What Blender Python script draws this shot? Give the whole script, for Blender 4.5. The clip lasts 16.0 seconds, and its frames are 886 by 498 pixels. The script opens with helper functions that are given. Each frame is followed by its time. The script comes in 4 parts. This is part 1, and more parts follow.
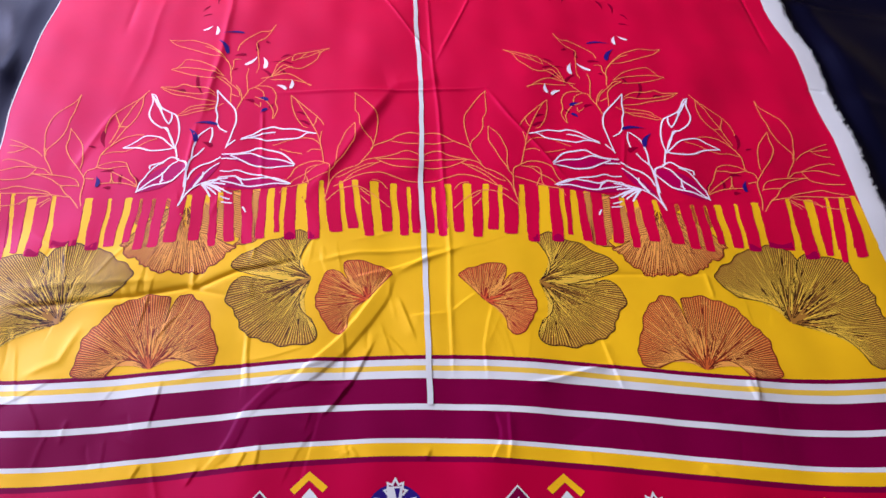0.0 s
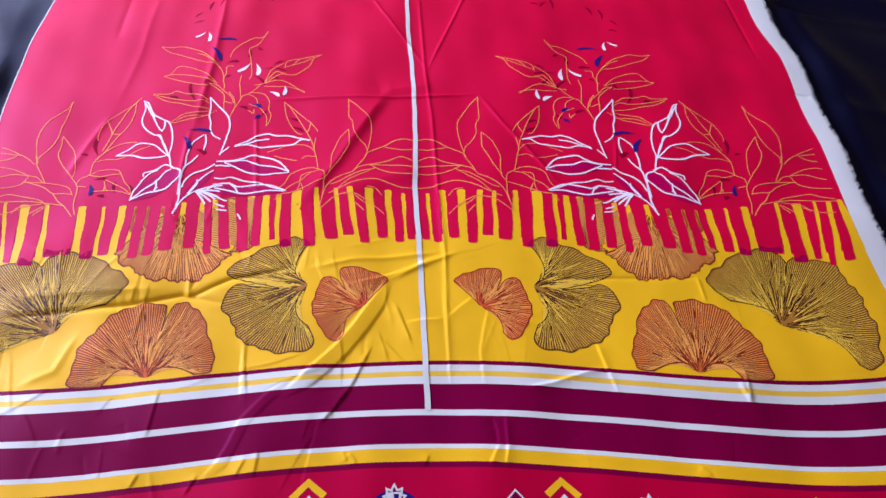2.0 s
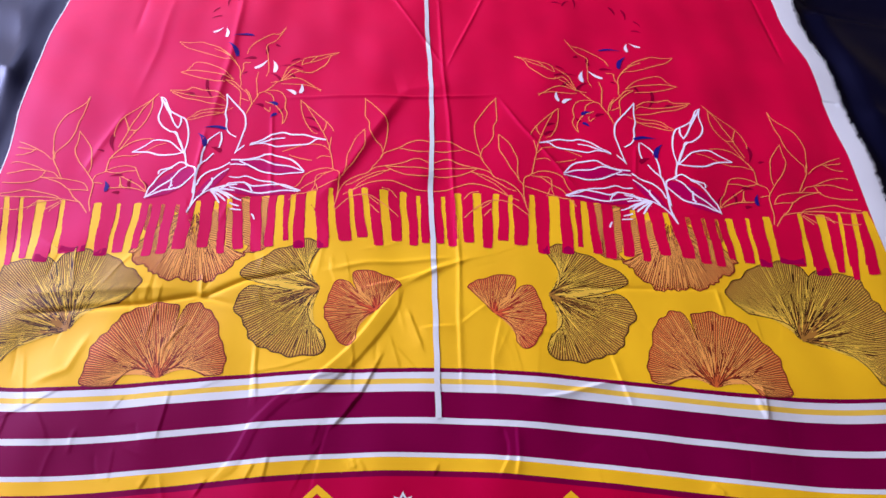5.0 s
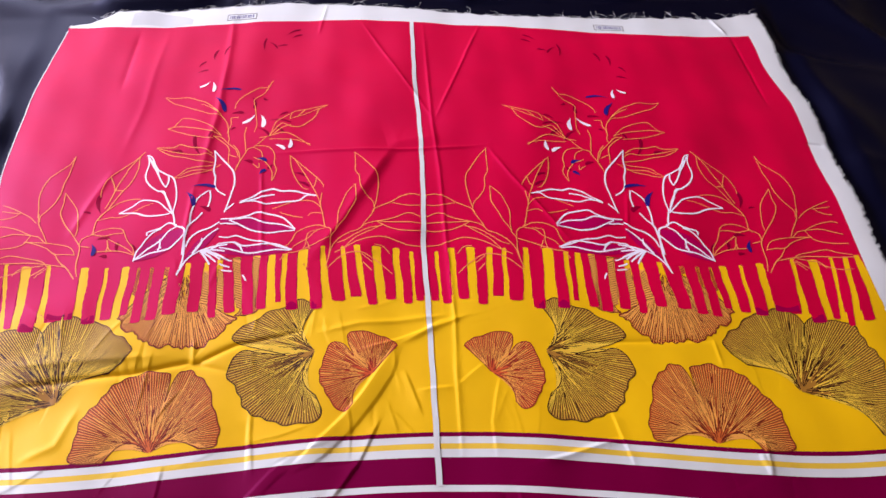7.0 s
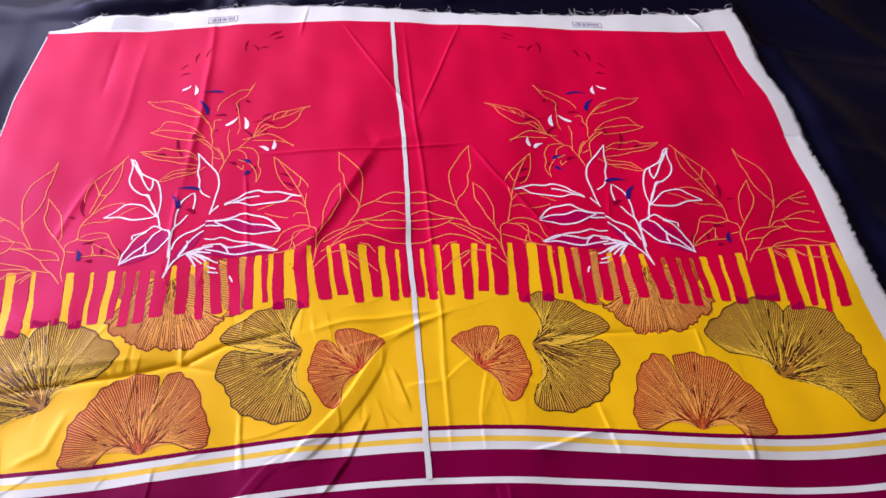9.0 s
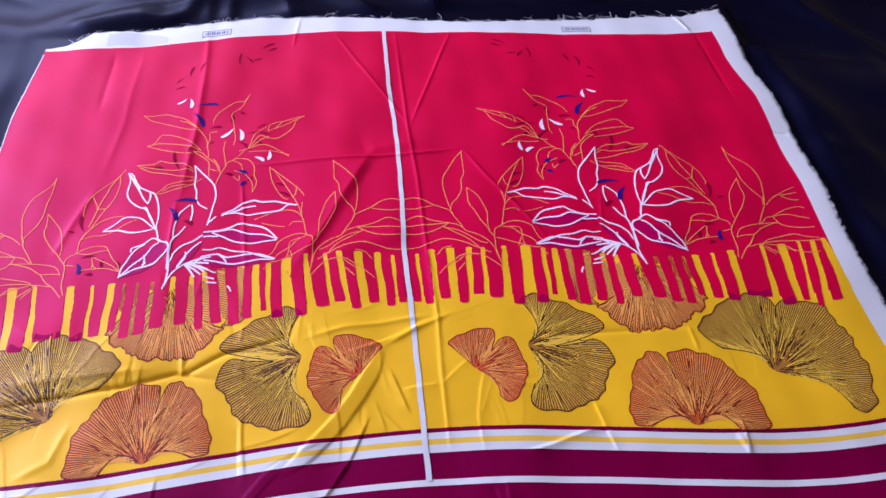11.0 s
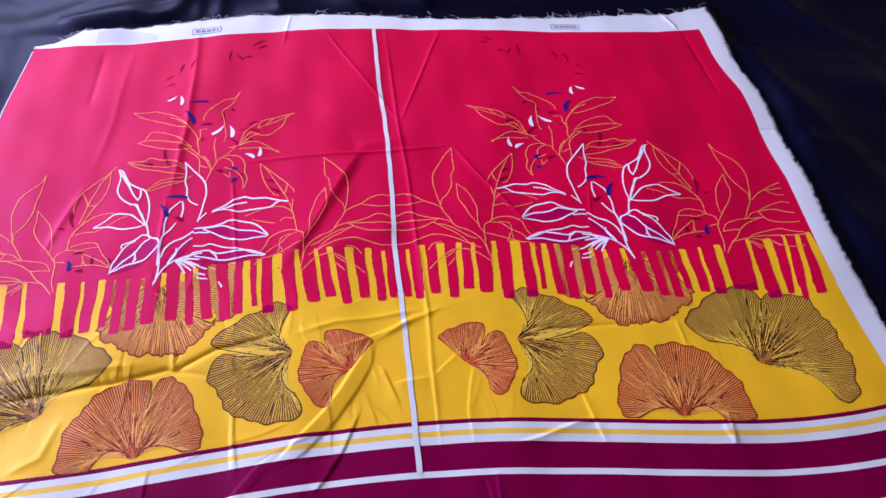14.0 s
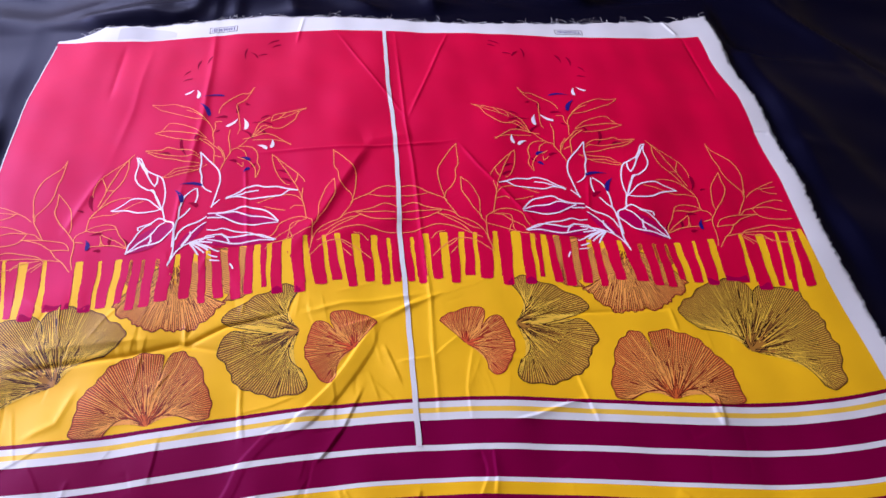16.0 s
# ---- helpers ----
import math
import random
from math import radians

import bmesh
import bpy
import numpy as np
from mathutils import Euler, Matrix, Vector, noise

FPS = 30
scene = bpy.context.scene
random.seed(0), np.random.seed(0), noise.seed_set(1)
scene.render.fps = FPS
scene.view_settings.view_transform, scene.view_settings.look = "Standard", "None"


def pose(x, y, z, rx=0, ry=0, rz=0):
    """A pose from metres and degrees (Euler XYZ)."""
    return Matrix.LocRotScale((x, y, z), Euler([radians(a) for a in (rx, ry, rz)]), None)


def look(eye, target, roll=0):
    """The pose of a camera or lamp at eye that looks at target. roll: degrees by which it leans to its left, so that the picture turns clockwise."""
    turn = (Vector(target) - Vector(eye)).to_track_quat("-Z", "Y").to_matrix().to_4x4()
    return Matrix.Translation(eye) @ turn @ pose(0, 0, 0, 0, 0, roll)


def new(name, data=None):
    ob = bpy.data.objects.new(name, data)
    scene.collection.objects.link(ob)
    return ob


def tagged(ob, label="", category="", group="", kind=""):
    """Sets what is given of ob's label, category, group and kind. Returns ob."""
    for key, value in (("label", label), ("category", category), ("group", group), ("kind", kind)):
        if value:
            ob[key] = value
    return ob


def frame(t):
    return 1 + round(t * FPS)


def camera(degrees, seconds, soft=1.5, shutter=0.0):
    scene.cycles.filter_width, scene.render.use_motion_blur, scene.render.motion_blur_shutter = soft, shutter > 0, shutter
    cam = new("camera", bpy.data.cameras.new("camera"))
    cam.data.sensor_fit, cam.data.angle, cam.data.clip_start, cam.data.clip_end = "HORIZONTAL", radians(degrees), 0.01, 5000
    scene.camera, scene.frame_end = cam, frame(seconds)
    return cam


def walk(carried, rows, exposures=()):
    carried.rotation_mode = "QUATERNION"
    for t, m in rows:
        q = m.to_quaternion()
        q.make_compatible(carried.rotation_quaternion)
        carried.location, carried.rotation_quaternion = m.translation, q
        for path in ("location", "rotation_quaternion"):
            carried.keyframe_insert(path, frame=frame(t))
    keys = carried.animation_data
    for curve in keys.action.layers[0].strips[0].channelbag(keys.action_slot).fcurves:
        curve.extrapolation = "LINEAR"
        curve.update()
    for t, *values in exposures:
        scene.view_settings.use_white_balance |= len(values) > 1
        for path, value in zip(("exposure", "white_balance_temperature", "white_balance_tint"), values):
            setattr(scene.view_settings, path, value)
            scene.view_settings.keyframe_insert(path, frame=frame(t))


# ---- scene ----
cam = camera(69.6, 16.0, soft=1.5)
PATH = [
    (0, (-0.004, 0.024, 0.689), (0.064, 1.108, -0.99), 1.0),
    (0.5, (-0.003, 0.02, 0.69), (0.066, 1.115, -0.983), 1.3),
    (1, (-0.002, 0.028, 0.692), (0.065, 1.118, -0.983), 1.1),
    (1.5, (-0.01, 0.025, 0.69), (0.083, 1.115, -0.984), 1.9),
    (2, (-0.013, 0.026, 0.697), (0.092, 1.112, -0.979), 2.2),
    (2.5, (-0.02, 0.022, 0.697), (0.069, 1.114, -0.976), 1.9),
    (3, (-0.017, 0.022, 0.698), (0.066, 1.096, -0.987), 1.8),
    (3.2, (-0.022, 0.018, 0.698), (0.068, 1.09, -0.987), 2.5),
    (5.3, (-0.012, 0.056, 0.7), (0.047, 1.118, -0.993), 1.5),
    (5.5, (-0.014, 0.063, 0.704), (0.05, 1.147, -0.975), 1.3),
    (6, (-0.014, 0.085, 0.712), (0.087, 1.176, -0.961), 2.0),
    (6.5, (-0.01, 0.097, 0.715), (0.106, 1.21, -0.943), 1.5),
    (7, (-0.02, 0.09, 0.718), (0.083, 1.206, -0.938), 1.7),
    (7.5, (-0.022, 0.088, 0.719), (0.099, 1.204, -0.936), 2.0),
    (8, (-0.023, 0.085, 0.722), (0.11, 1.202, -0.931), 2.3),
    (8.5, (-0.02, 0.083, 0.721), (0.113, 1.193, -0.938), 2.0),
    (9, (-0.017, 0.081, 0.723), (0.124, 1.194, -0.932), 2.0),
    (11.5, (-0.01, 0.071, 0.731), (0.13, 1.202, -0.912), 0.3),
    (12, (-0.01, 0.071, 0.731), (0.141, 1.199, -0.914), 0.9),
    (12.5, (-0.01, 0.07, 0.731), (0.15, 1.199, -0.912), 1.2),
    (13, (-0.008, 0.07, 0.732), (0.15, 1.196, -0.914), 1.1),
    (13.5, (-0.007, 0.067, 0.731), (0.158, 1.193, -0.914), 1.3),
    (14, (-0.009, 0.063, 0.733), (0.157, 1.189, -0.912), 1.3),
    (14.5, (-0.007, 0.049, 0.734), (0.163, 1.185, -0.904), 1.3),
    (15, (-0.01, 0.035, 0.738), (0.164, 1.189, -0.885), 1.6),
    (15.5, (-0.011, 0.021, 0.74), (0.159, 1.189, -0.874), 1.6),
    (16, (-0.013, 0.011, 0.738), (0.143, 1.18, -0.878), 1.8),
]
walk(cam, [(t, look(eye, target, roll)) for t, eye, target, roll in PATH],
     exposures=[(0.0, 0.04, 6350, 13), (1.0, 0.04, 6200, 13), (2.5, 0.04, 5950, 14), (3.2, 0.04, 6350, 13), (5.3, 0.04, 5950, 18), (6.0, 0.04, 5800, 18),
                (6.5, 0.04, 6400, 14), (7.0, 0.04, 7000, 13), (9.2, 0.04, 6900, 13), (11.3, -0.04, 5700, 22), (15.5, -0.04, 5700, 22), (16.0, -0.04, 6200, 19)])


# ---- light: daylight from a window in the left wall ----
world = bpy.data.worlds.new("sky")
scene.world = world
world.use_nodes = True
wn = world.node_tree.nodes
sky = wn.new("ShaderNodeTexSky")
sky.sky_type, sky.sun_disc, sky.sun_elevation, sky.sun_rotation = "NISHITA", False, radians(40), radians(200)
world.node_tree.links.new(sky.outputs[0], wn["Background"].inputs[0])
wn["Background"].inputs[1].default_value = 0.12
ROOM_X, ROOM_Y, ROOM_H = (-3.1, 2.3), (-1.7, 3.2), 2.7
WEST_Y, NORTH_X, WIN_Z = (1.15, 3.0), (-2.4, -0.9), (0.80, 2.20)     # the openings in the left and the far wall
SKY_COLOUR = (0.75, 0.785, 1.0)
# The north window is unseen, added to give the sheet its far-left sheen.
for way, long, watts, place in (("west", WEST_Y[1] - WEST_Y[0], 342.0, pose(ROOM_X[0] - 0.02, sum(WEST_Y) / 2, sum(WIN_Z) / 2, 0, -90, 0)),
                                ("north", NORTH_X[1] - NORTH_X[0], 40.0, pose(sum(NORTH_X) / 2, ROOM_Y[1] + 0.02, sum(WIN_Z) / 2, -90, 0, 0))):
    lamp = bpy.data.lights.new("window_daylight", "AREA")
    lamp.shape, lamp.energy, lamp.color = "RECTANGLE", watts, SKY_COLOUR
    lamp.size, lamp.size_y = (WIN_Z[1] - WIN_Z[0], long) if way == "west" else (long, WIN_Z[1] - WIN_Z[0])
    new("window_daylight", lamp).matrix_world = place


# ---- materials ----
def linear(r, g, b):
    return tuple((c / 255 / 12.92 if c <= 10 else ((c / 255 + 0.055) / 1.055) ** 2.4) for c in (r, g, b)) + (1.0,)


def cloth(name, rgb, rough=0.55, gloss=0.2, vary=0.10, tint=(0.75, 0.75, 1.0)):
    """Woven cotton: a dyed colour with slight unevenness and a fine thread relief."""
    mat = bpy.data.materials.new(name)
    mat.use_nodes = True
    nt, p = mat.node_tree, mat.node_tree.nodes["Principled BSDF"]
    co = nt.nodes.new("ShaderNodeTexCoord")
    big, fine, mix, bump = (nt.nodes.new(k) for k in ("ShaderNodeTexNoise", "ShaderNodeTexNoise", "ShaderNodeMix", "ShaderNodeBump"))
    big.inputs["Scale"].default_value, big.inputs["Detail"].default_value = 14.0, 6.0
    fine.inputs["Scale"].default_value, fine.inputs["Detail"].default_value = 650.0, 2.0
    stretch = nt.nodes.new("ShaderNodeMapping")
    stretch.inputs["Scale"].default_value = (1.0, 0.35, 1.0)
    nt.links.new(co.outputs["Object"], big.inputs["Vector"])
    nt.links.new(co.outputs["Object"], stretch.inputs["Vector"])
    nt.links.new(stretch.outputs[0], fine.inputs["Vector"])
    mix.data_type = "RGBA"
    base = linear(*rgb)
    mix.inputs["A"].default_value = tuple(c * (1 - vary) for c in base[:3]) + (1,)
    mix.inputs["B"].default_value = tuple(min(1, c * (1 + vary)) for c in base[:3]) + (1,)
    nt.links.new(big.outputs["Fac"], mix.inputs["Factor"])
    nt.links.new(mix.outputs["Result"], p.inputs["Base Color"])
    bump.inputs["Strength"].default_value, bump.inputs["Distance"].default_value = 0.12, 0.0006
    nt.links.new(fine.outputs["Fac"], bump.inputs["Height"])
    nt.links.new(bump.outputs[0], p.inputs["Normal"])
    p.inputs["Roughness"].default_value, p.inputs["Specular IOR Level"].default_value = rough, gloss
    # The tint puts the window's bluish cast into the cloth's sheen.
    p.inputs["Specular Tint"].default_value = (*tint, 1.0)
    return mat


def paint(name, rgb, rough=0.7):
    mat = cloth(name, rgb, rough, 0.3, 0.05)
    mat.node_tree.nodes["Principled BSDF"].inputs["Specular Tint"].default_value = (1.0, 1.0, 1.0, 1.0)
    return mat


RED = cloth("crimson_cotton", (213, 4, 52), rough=0.58, gloss=0.38, tint=(0.05, 0.0, 1.0))
# The hem border's red, darker than the field's.
BORDER = cloth("darker_red", (190, 2, 46), rough=0.6, gloss=0.3, tint=(0.05, 0.0, 1.0))
YELLOW = cloth("yellow_print", (255, 191, 16))
MAROON = cloth("maroon_print", (122, 0, 54), rough=0.6, gloss=0.15, tint=(0.38, 0.08, 1.0))
WASHED = cloth("purple_wash_print", (182, 0, 76), gloss=0.3, tint=(0.1, 0.0, 1.0))
SHADED = cloth("deep_crimson_print", (166, 0, 70), gloss=0.06, tint=(0.1, 0.0, 1.0))
WHITE = cloth("white_cotton", (225, 226, 226), vary=0.04)
THIN = cloth("thin_white_cotton", (206, 207, 209), vary=0.06)
LINE = cloth("amber_line_print", (255, 154, 88), vary=0.05)
PALE = cloth("white_line_print", (244, 232, 246), vary=0.03)
NAVY = cloth("navy_print", (42, 22, 116), gloss=0.1)
DARK = cloth("dark_red_print", (146, 0, 46), gloss=0.05, tint=(0.1, 0.0, 1.0))
OLIVE = cloth("olive_print", (178, 122, 45))
UMBER = cloth("umber_line_print", (64, 36, 16))
# The stripe's yellow with the glare on it mixed into the colour.
PRIMROSE = cloth("glare_paled_yellow", (246, 200, 70))
STRAW = cloth("straw_line_print", (246, 198, 66))
RUST = cloth("rust_print", (214, 102, 44))
RUSSET = cloth("russet_line_print", (122, 44, 24))
BRICK = cloth("brick_red_print", (220, 92, 48))
GARNET = cloth("garnet_line_print", (150, 40, 30))
SAND = cloth("sand_line_print", (248, 168, 78))
SHEET = cloth("black_navy_sheet", (6, 6, 24), rough=0.36, gloss=0.20, vary=0.12)
# Reflections tinted blue here, in place of a bluer sky at the window.
SHEET.node_tree.nodes["Principled BSDF"].inputs["Specular Tint"].default_value = (0.34, 0.36, 1.0, 1.0)
WALL = paint("wall_paint", (104, 86, 70))
CEIL = paint("ceiling_paint", (150, 136, 120))
FLOOR = paint("floor_concrete", (120, 112, 104))


# ---- mesh helpers ----
def mesh_object(name, verts, faces, mats, parent=None, label="", index=None, smooth=True):
    me = bpy.data.meshes.new(name)
    me.from_pydata([tuple(map(float, v)) for v in verts], [], [tuple(map(int, q)) for q in faces])
    for m in mats if isinstance(mats, (list, tuple)) else [mats]:
        me.materials.append(m)
    if index is not None:
        me.polygons.foreach_set("material_index", np.asarray(index, dtype=np.int32))
    me.polygons.foreach_set("use_smooth", np.full(len(me.polygons), smooth))
    ob = new(name, me)
    if parent:
        ob.parent = parent
    return tagged(ob, label)


def box(name, lo, hi, mat, parent=None, label="", bevel=0.004):
    bm = bmesh.new()
    bmesh.ops.create_cube(bm, size=1.0)
    for v in bm.verts:
        v.co = [l + (h - l) * (c + 0.5) for l, h, c in zip(lo, hi, v.co)]
    if bevel:
        bmesh.ops.bevel(bm, geom=list(bm.edges), offset=bevel, segments=2, affect="EDGES")
    me = bpy.data.meshes.new(name)
    bm.to_mesh(me)
    bm.free()
    me.materials.append(mat)
    ob = new(name, me)
    if parent:
        ob.parent = parent
    return tagged(ob, label)


# ---- how the cloth lies: a slight skew of its weave, creases and soft waves ----
WARP = [0.0002, 0.0007, -0.0005, -0.0016, 0.0006, 0.001, -0.0362, -0.0106, -0.0034, -0.0008, -0.0033, -0.1038, -0.0049, 0.0067, 0.0229, 0.0222, 0.0084, 0.0012, 0.0724, -0.0243, -0.0143]
POWERS = [(i, j) for i in range(6) for j in range(6 - i)]


PULLS = [(-0.225, 0.913, -0.0059, 0.0057), (-0.139, 0.861, -0.0018, -0.0022), (-0.167, 0.776, 0.0017, -0.0021), (-0.394, 0.895, -0.0049, 0.0018), (-0.385, 0.826, -0.0031, 0.0084), (-0.397, 0.793, 0.0065, -0.0074), (-0.103, 0.767, 0.0054, -0.0164), (-0.1, 0.689, 0.0021, 0.0038), (-0.429, 0.676, 0.0058, -0.0039), (-0.392, 0.584, 0.0038, 0.0052), (-0.311, 0.78, 0.0046, -0.0051), (-0.158, 0.679, 0.004, -0.0037), (-0.186, 0.626, 0.0069, -0.0079), (-0.184, 0.587, 0.0027, -0.0011), (-0.036, 0.579, -0.003, -0.0022), (-0.107, 0.579, -0.0046, 0.0036), (-0.225, 0.58, -0.0038, 0.0003), (-0.512, 0.787, 0.004, -0.0041), (-0.074, 0.636, 0.0031, -0.0014)]     # where folds have drawn the weave aside: place and weight


def laid(u, v):
    """Where the point (u, v) of the flat cloth comes to lie on the sheet."""
    a, b = u / 0.6, (v - 0.6) / 0.45
    x = u + np.interp(v, (0.26, 0.45, 0.566, 0.613, 0.664, 0.717, 0.775, 0.836, 0.902, 0.973, 1.033, 1.066), (0, 0, 0, 0.0009, 0.0019, 0.0032, 0.0039, 0.0032, 0.0002, 0.0007, 0.0011, 0.0011)) * np.exp(-((u / 0.05) ** 2))
    y = v + sum(c * a**i * b**j for c, (i, j) in zip(WARP, POWERS))
    for pu, pv, wx, wy in PULLS:
        near = np.exp(-((u - pu) ** 2 + (v - pv) ** 2) / 0.055**2)
        x, y = x + wx * near, y + wy * near
    return x, y


def crease(height, width, *way):
    """A narrow ridge, or a groove where the height is negative."""
    return height, width, np.array(way), 0


def pleat(height, width, *way, drop=None):
    """A pressed edge: a slow rise up to it, then a sharp drop on the left hand of the way."""
    return height, width, np.array(way), drop or 0.0012 + 0.35 * abs(height)


def strip(height, width, *way):
    """A flat strip of cloth folded over itself."""
    return height, width, np.array(way), "strip"


CREASES = [
    crease(.0016, .004, (-0.235, 0.742), (-0.218, 0.561)),
    crease(.0014, .004, (-0.217, 0.484), (-0.22, 0.461)),
    crease(.0019, .006, (0.021, 1.065), (0.024, 0.817), (0.029, 0.717), (0.03, 0.574), (0.033, 0.47), (0.03, 0.401), (0.028, 0.305)),
    crease(.0026, .006, (-0.223, 0.761), (-0.13, 0.761), (-0.036, 0.759), (0.025, 0.76), (0.112, 0.765)),
    crease(.0017, .005, (-0.088, 1.069), (0.028, 0.82)),
    crease(.0019, .005, (0.124, 1.06), (0.028, 0.82)),
    crease(.0022, .006, (0.105, 0.763), (0.134, 0.7), (0.171, 0.635), (0.204, 0.574)),
    crease(.0032, .020, (-0.314, 1.112), (-0.309, 0.959), (-0.312, 0.84), (-0.323, 0.703)),
    crease(.0020, .008, (-0.327, 0.703), (-0.326, 0.594)),
    crease(.0022, .009, (-0.142, 0.456), (-0.086, 0.467), (-0.043, 0.468), (0.029, 0.474)),
    crease(.0022, .008, (-0.038, 0.436), (0.003, 0.456), (0.051, 0.473)),
    crease(-.0040, .009, (-0.507, 0.404), (-0.431, 0.41), (-0.354, 0.416), (-0.296, 0.427), (-0.233, 0.409)),
    crease(-.0042, .008, (-0.295, 0.42), (-0.238, 0.446), (-0.197, 0.452), (-0.156, 0.461)),
    crease(.0025, .016, (-0.516, 0.433), (-0.417, 0.435), (-0.318, 0.436)),
    crease(-.0018, .005, (0.149, 0.43), (0.223, 0.423), (0.365, 0.416)),
    crease(.0022, .007, (-0.29, 0.457), (-0.288, 0.42)),
    crease(.0014, .004, (0.352, 0.419), (0.354, 0.381)),
    crease(.0016, .005, (-0.15, 1.121), (-0.162, 1.041)),
    crease(.0012, .004, (0.299, 0.659), (0.282, 0.579)),
    crease(.0014, .005, (0.363, 0.278), (0.37, 0.252)),
    crease(.0020, .018, (-0.447, 0.741), (-0.469, 0.679), (-0.485, 0.621)),
    crease(.0014, .022, (-0.422, 1.053), (-0.429, 0.883), (-0.443, 0.764)),
    crease(-.002, .02, (-0.471, 1.055), (-0.474, 0.912)),
    crease(-.0016, .006, (0.565, 1.009), (0.57, 0.903), (0.57, 0.822)),
    crease(.003, .005, (0.543, 1.053), (0.559, 1.006)),
    crease(.0012, .012, (0.098, 0.361), (0.129, 0.366), (0.161, 0.357)),
    crease(.0022, .016, (-0.462, 0.317), (-0.424, 0.333), (-0.41, 0.378)),
    crease(.0016, .004, (0.373, 0.295), (0.37, 0.254)),
    strip(0.0034, 0.010, (-0.040, 0.433), (-0.055, 0.402), (-0.075, 0.372), (-0.098, 0.344), (-0.120, 0.323), (-0.141, 0.303), (-0.165, 0.288)),
    strip(0.0017, 0.006, (-0.151, 0.311), (-0.181, 0.285), (-0.203, 0.261), (-0.213, 0.236), (-0.223, 0.218), (-0.244, 0.199)),
    pleat(0.0020, 0.006, (-0.063, 0.346), (-0.077, 0.318), (-0.088, 0.296), (-0.099, 0.279)),
    pleat(0.0020, 0.006, (-0.092, 0.292), (-0.105, 0.272), (-0.120, 0.256)),
    pleat(0.0020, 0.005, (-0.034, 0.400), (-0.025, 0.374), (-0.015, 0.344)),
    pleat(0.0016, 0.006, (-0.021, 0.373), (0.002, 0.375), (0.026, 0.376)),
    pleat(0.0010, 0.005, (-0.055, 0.364), (-0.049, 0.345), (-0.043, 0.323)),
    pleat(0.0009, 0.005, (-0.049, 0.352), (-0.035, 0.335), (-0.023, 0.321)),
    pleat(0.0016, 0.004, (-0.213, 0.371), (-0.211, 0.334), (-0.204, 0.287)),
    pleat(-0.0014, 0.004, (-0.217, 0.357), (-0.215, 0.321), (-0.212, 0.287)),
    pleat(0.0022, 0.006, (-0.091, 0.429), (-0.067, 0.435), (-0.042, 0.441), (-0.010, 0.452), (0.023, 0.468)),
    pleat(0.0010, 0.004, (0.028, 0.290), (0.028, 0.323), (0.028, 0.371), (0.028, 0.418)),
    pleat(0.0012, 0.005, (0.067, 0.287), (0.066, 0.330), (0.073, 0.360), (0.082, 0.390)),
    pleat(0.0012, 0.005, (0.029, 0.376), (0.046, 0.391), (0.064, 0.404)),
    pleat(0.0018, 0.005, (0.220, 0.269), (0.212, 0.304), (0.206, 0.338)),
    pleat(0.0030, 0.004, (0.112, 0.282), (0.145, 0.287), (0.187, 0.298), (0.214, 0.302)),
    pleat(0.0014, 0.004, (-0.302, 0.305), (-0.304, 0.277), (-0.308, 0.248)),
    pleat(0.0014, 0.004, (-0.309, 0.213), (-0.316, 0.198)),
    pleat(0.0014, 0.004, (-0.247, 0.208), (-0.258, 0.189)),
    pleat(0.0014, 0.004, (-0.198, 0.222), (-0.207, 0.203)),
    pleat(0.0014, 0.004, (-0.184, 0.229), (-0.188, 0.202)),
    pleat(0.0012, 0.004, (-0.094, 0.224), (-0.090, 0.212)),
    pleat(0.0012, 0.004, (-0.088, 0.222), (-0.079, 0.209)),
    pleat(0.0014, 0.004, (-0.002, 0.215), (-0.007, 0.203)),
    pleat(0.0016, 0.004, (0.064, 0.199), (0.076, 0.221)),
    pleat(0.0018, 0.004, (0.081, 0.197), (0.086, 0.218), (0.087, 0.256)),
    pleat(-0.0016, 0.006, (0.070, 0.252), (0.074, 0.234), (0.073, 0.219)),
    pleat(0.0012, 0.004, (0.369, 0.250), (0.361, 0.275)),
    pleat(0.0012, 0.005, (0.288, 0.185), (0.300, 0.174)),
    pleat(0.0047, 0.014, (-0.036, 0.776), (-0.051, 0.748), (-0.072, 0.709), (-0.094, 0.672), (-0.117, 0.627), (-0.139, 0.592), (-0.159, 0.565), drop=0.0105),
    pleat(0.0034, 0.014, (0.034, 0.786), (-0.005, 0.782), (-0.048, 0.774), drop=0.016),
    pleat(0.0040, 0.020, (0.012, 0.618), (-0.033, 0.604), (-0.072, 0.595), (-0.115, 0.578), drop=0.020),
    pleat(-0.0022, 0.004, (0.600, 0.740), (0.628, 0.733)),
]

crumple = random.Random(21)
for k in range(110):
    cx, cy = crumple.uniform(-0.50, 0.42), crumple.choice((crumple.uniform(0.18, 0.56), crumple.uniform(0.18, 0.34), crumple.uniform(0.34, 0.50)))
    a, n = crumple.choice((1.2, 1.9, 0.4, 1.5, 2.6)) + crumple.uniform(-0.3, 0.3), crumple.uniform(0.010, 0.045)
    bend = crumple.uniform(-0.12, 0.12) * n
    dx, dy = n * math.cos(a), n * math.sin(a)
    kind = crumple.choice((crease, pleat, pleat))
    CREASES.append(kind((1.0 if cx < -0.02 else 0.4) * crumple.choice((-0.0007, 0.0006, 0.0010)), crumple.uniform(0.003, 0.007), (cx + dx, cy + dy), (cx - dy * bend / n, cy + dx * bend / n), (cx - dx, cy - dy)))


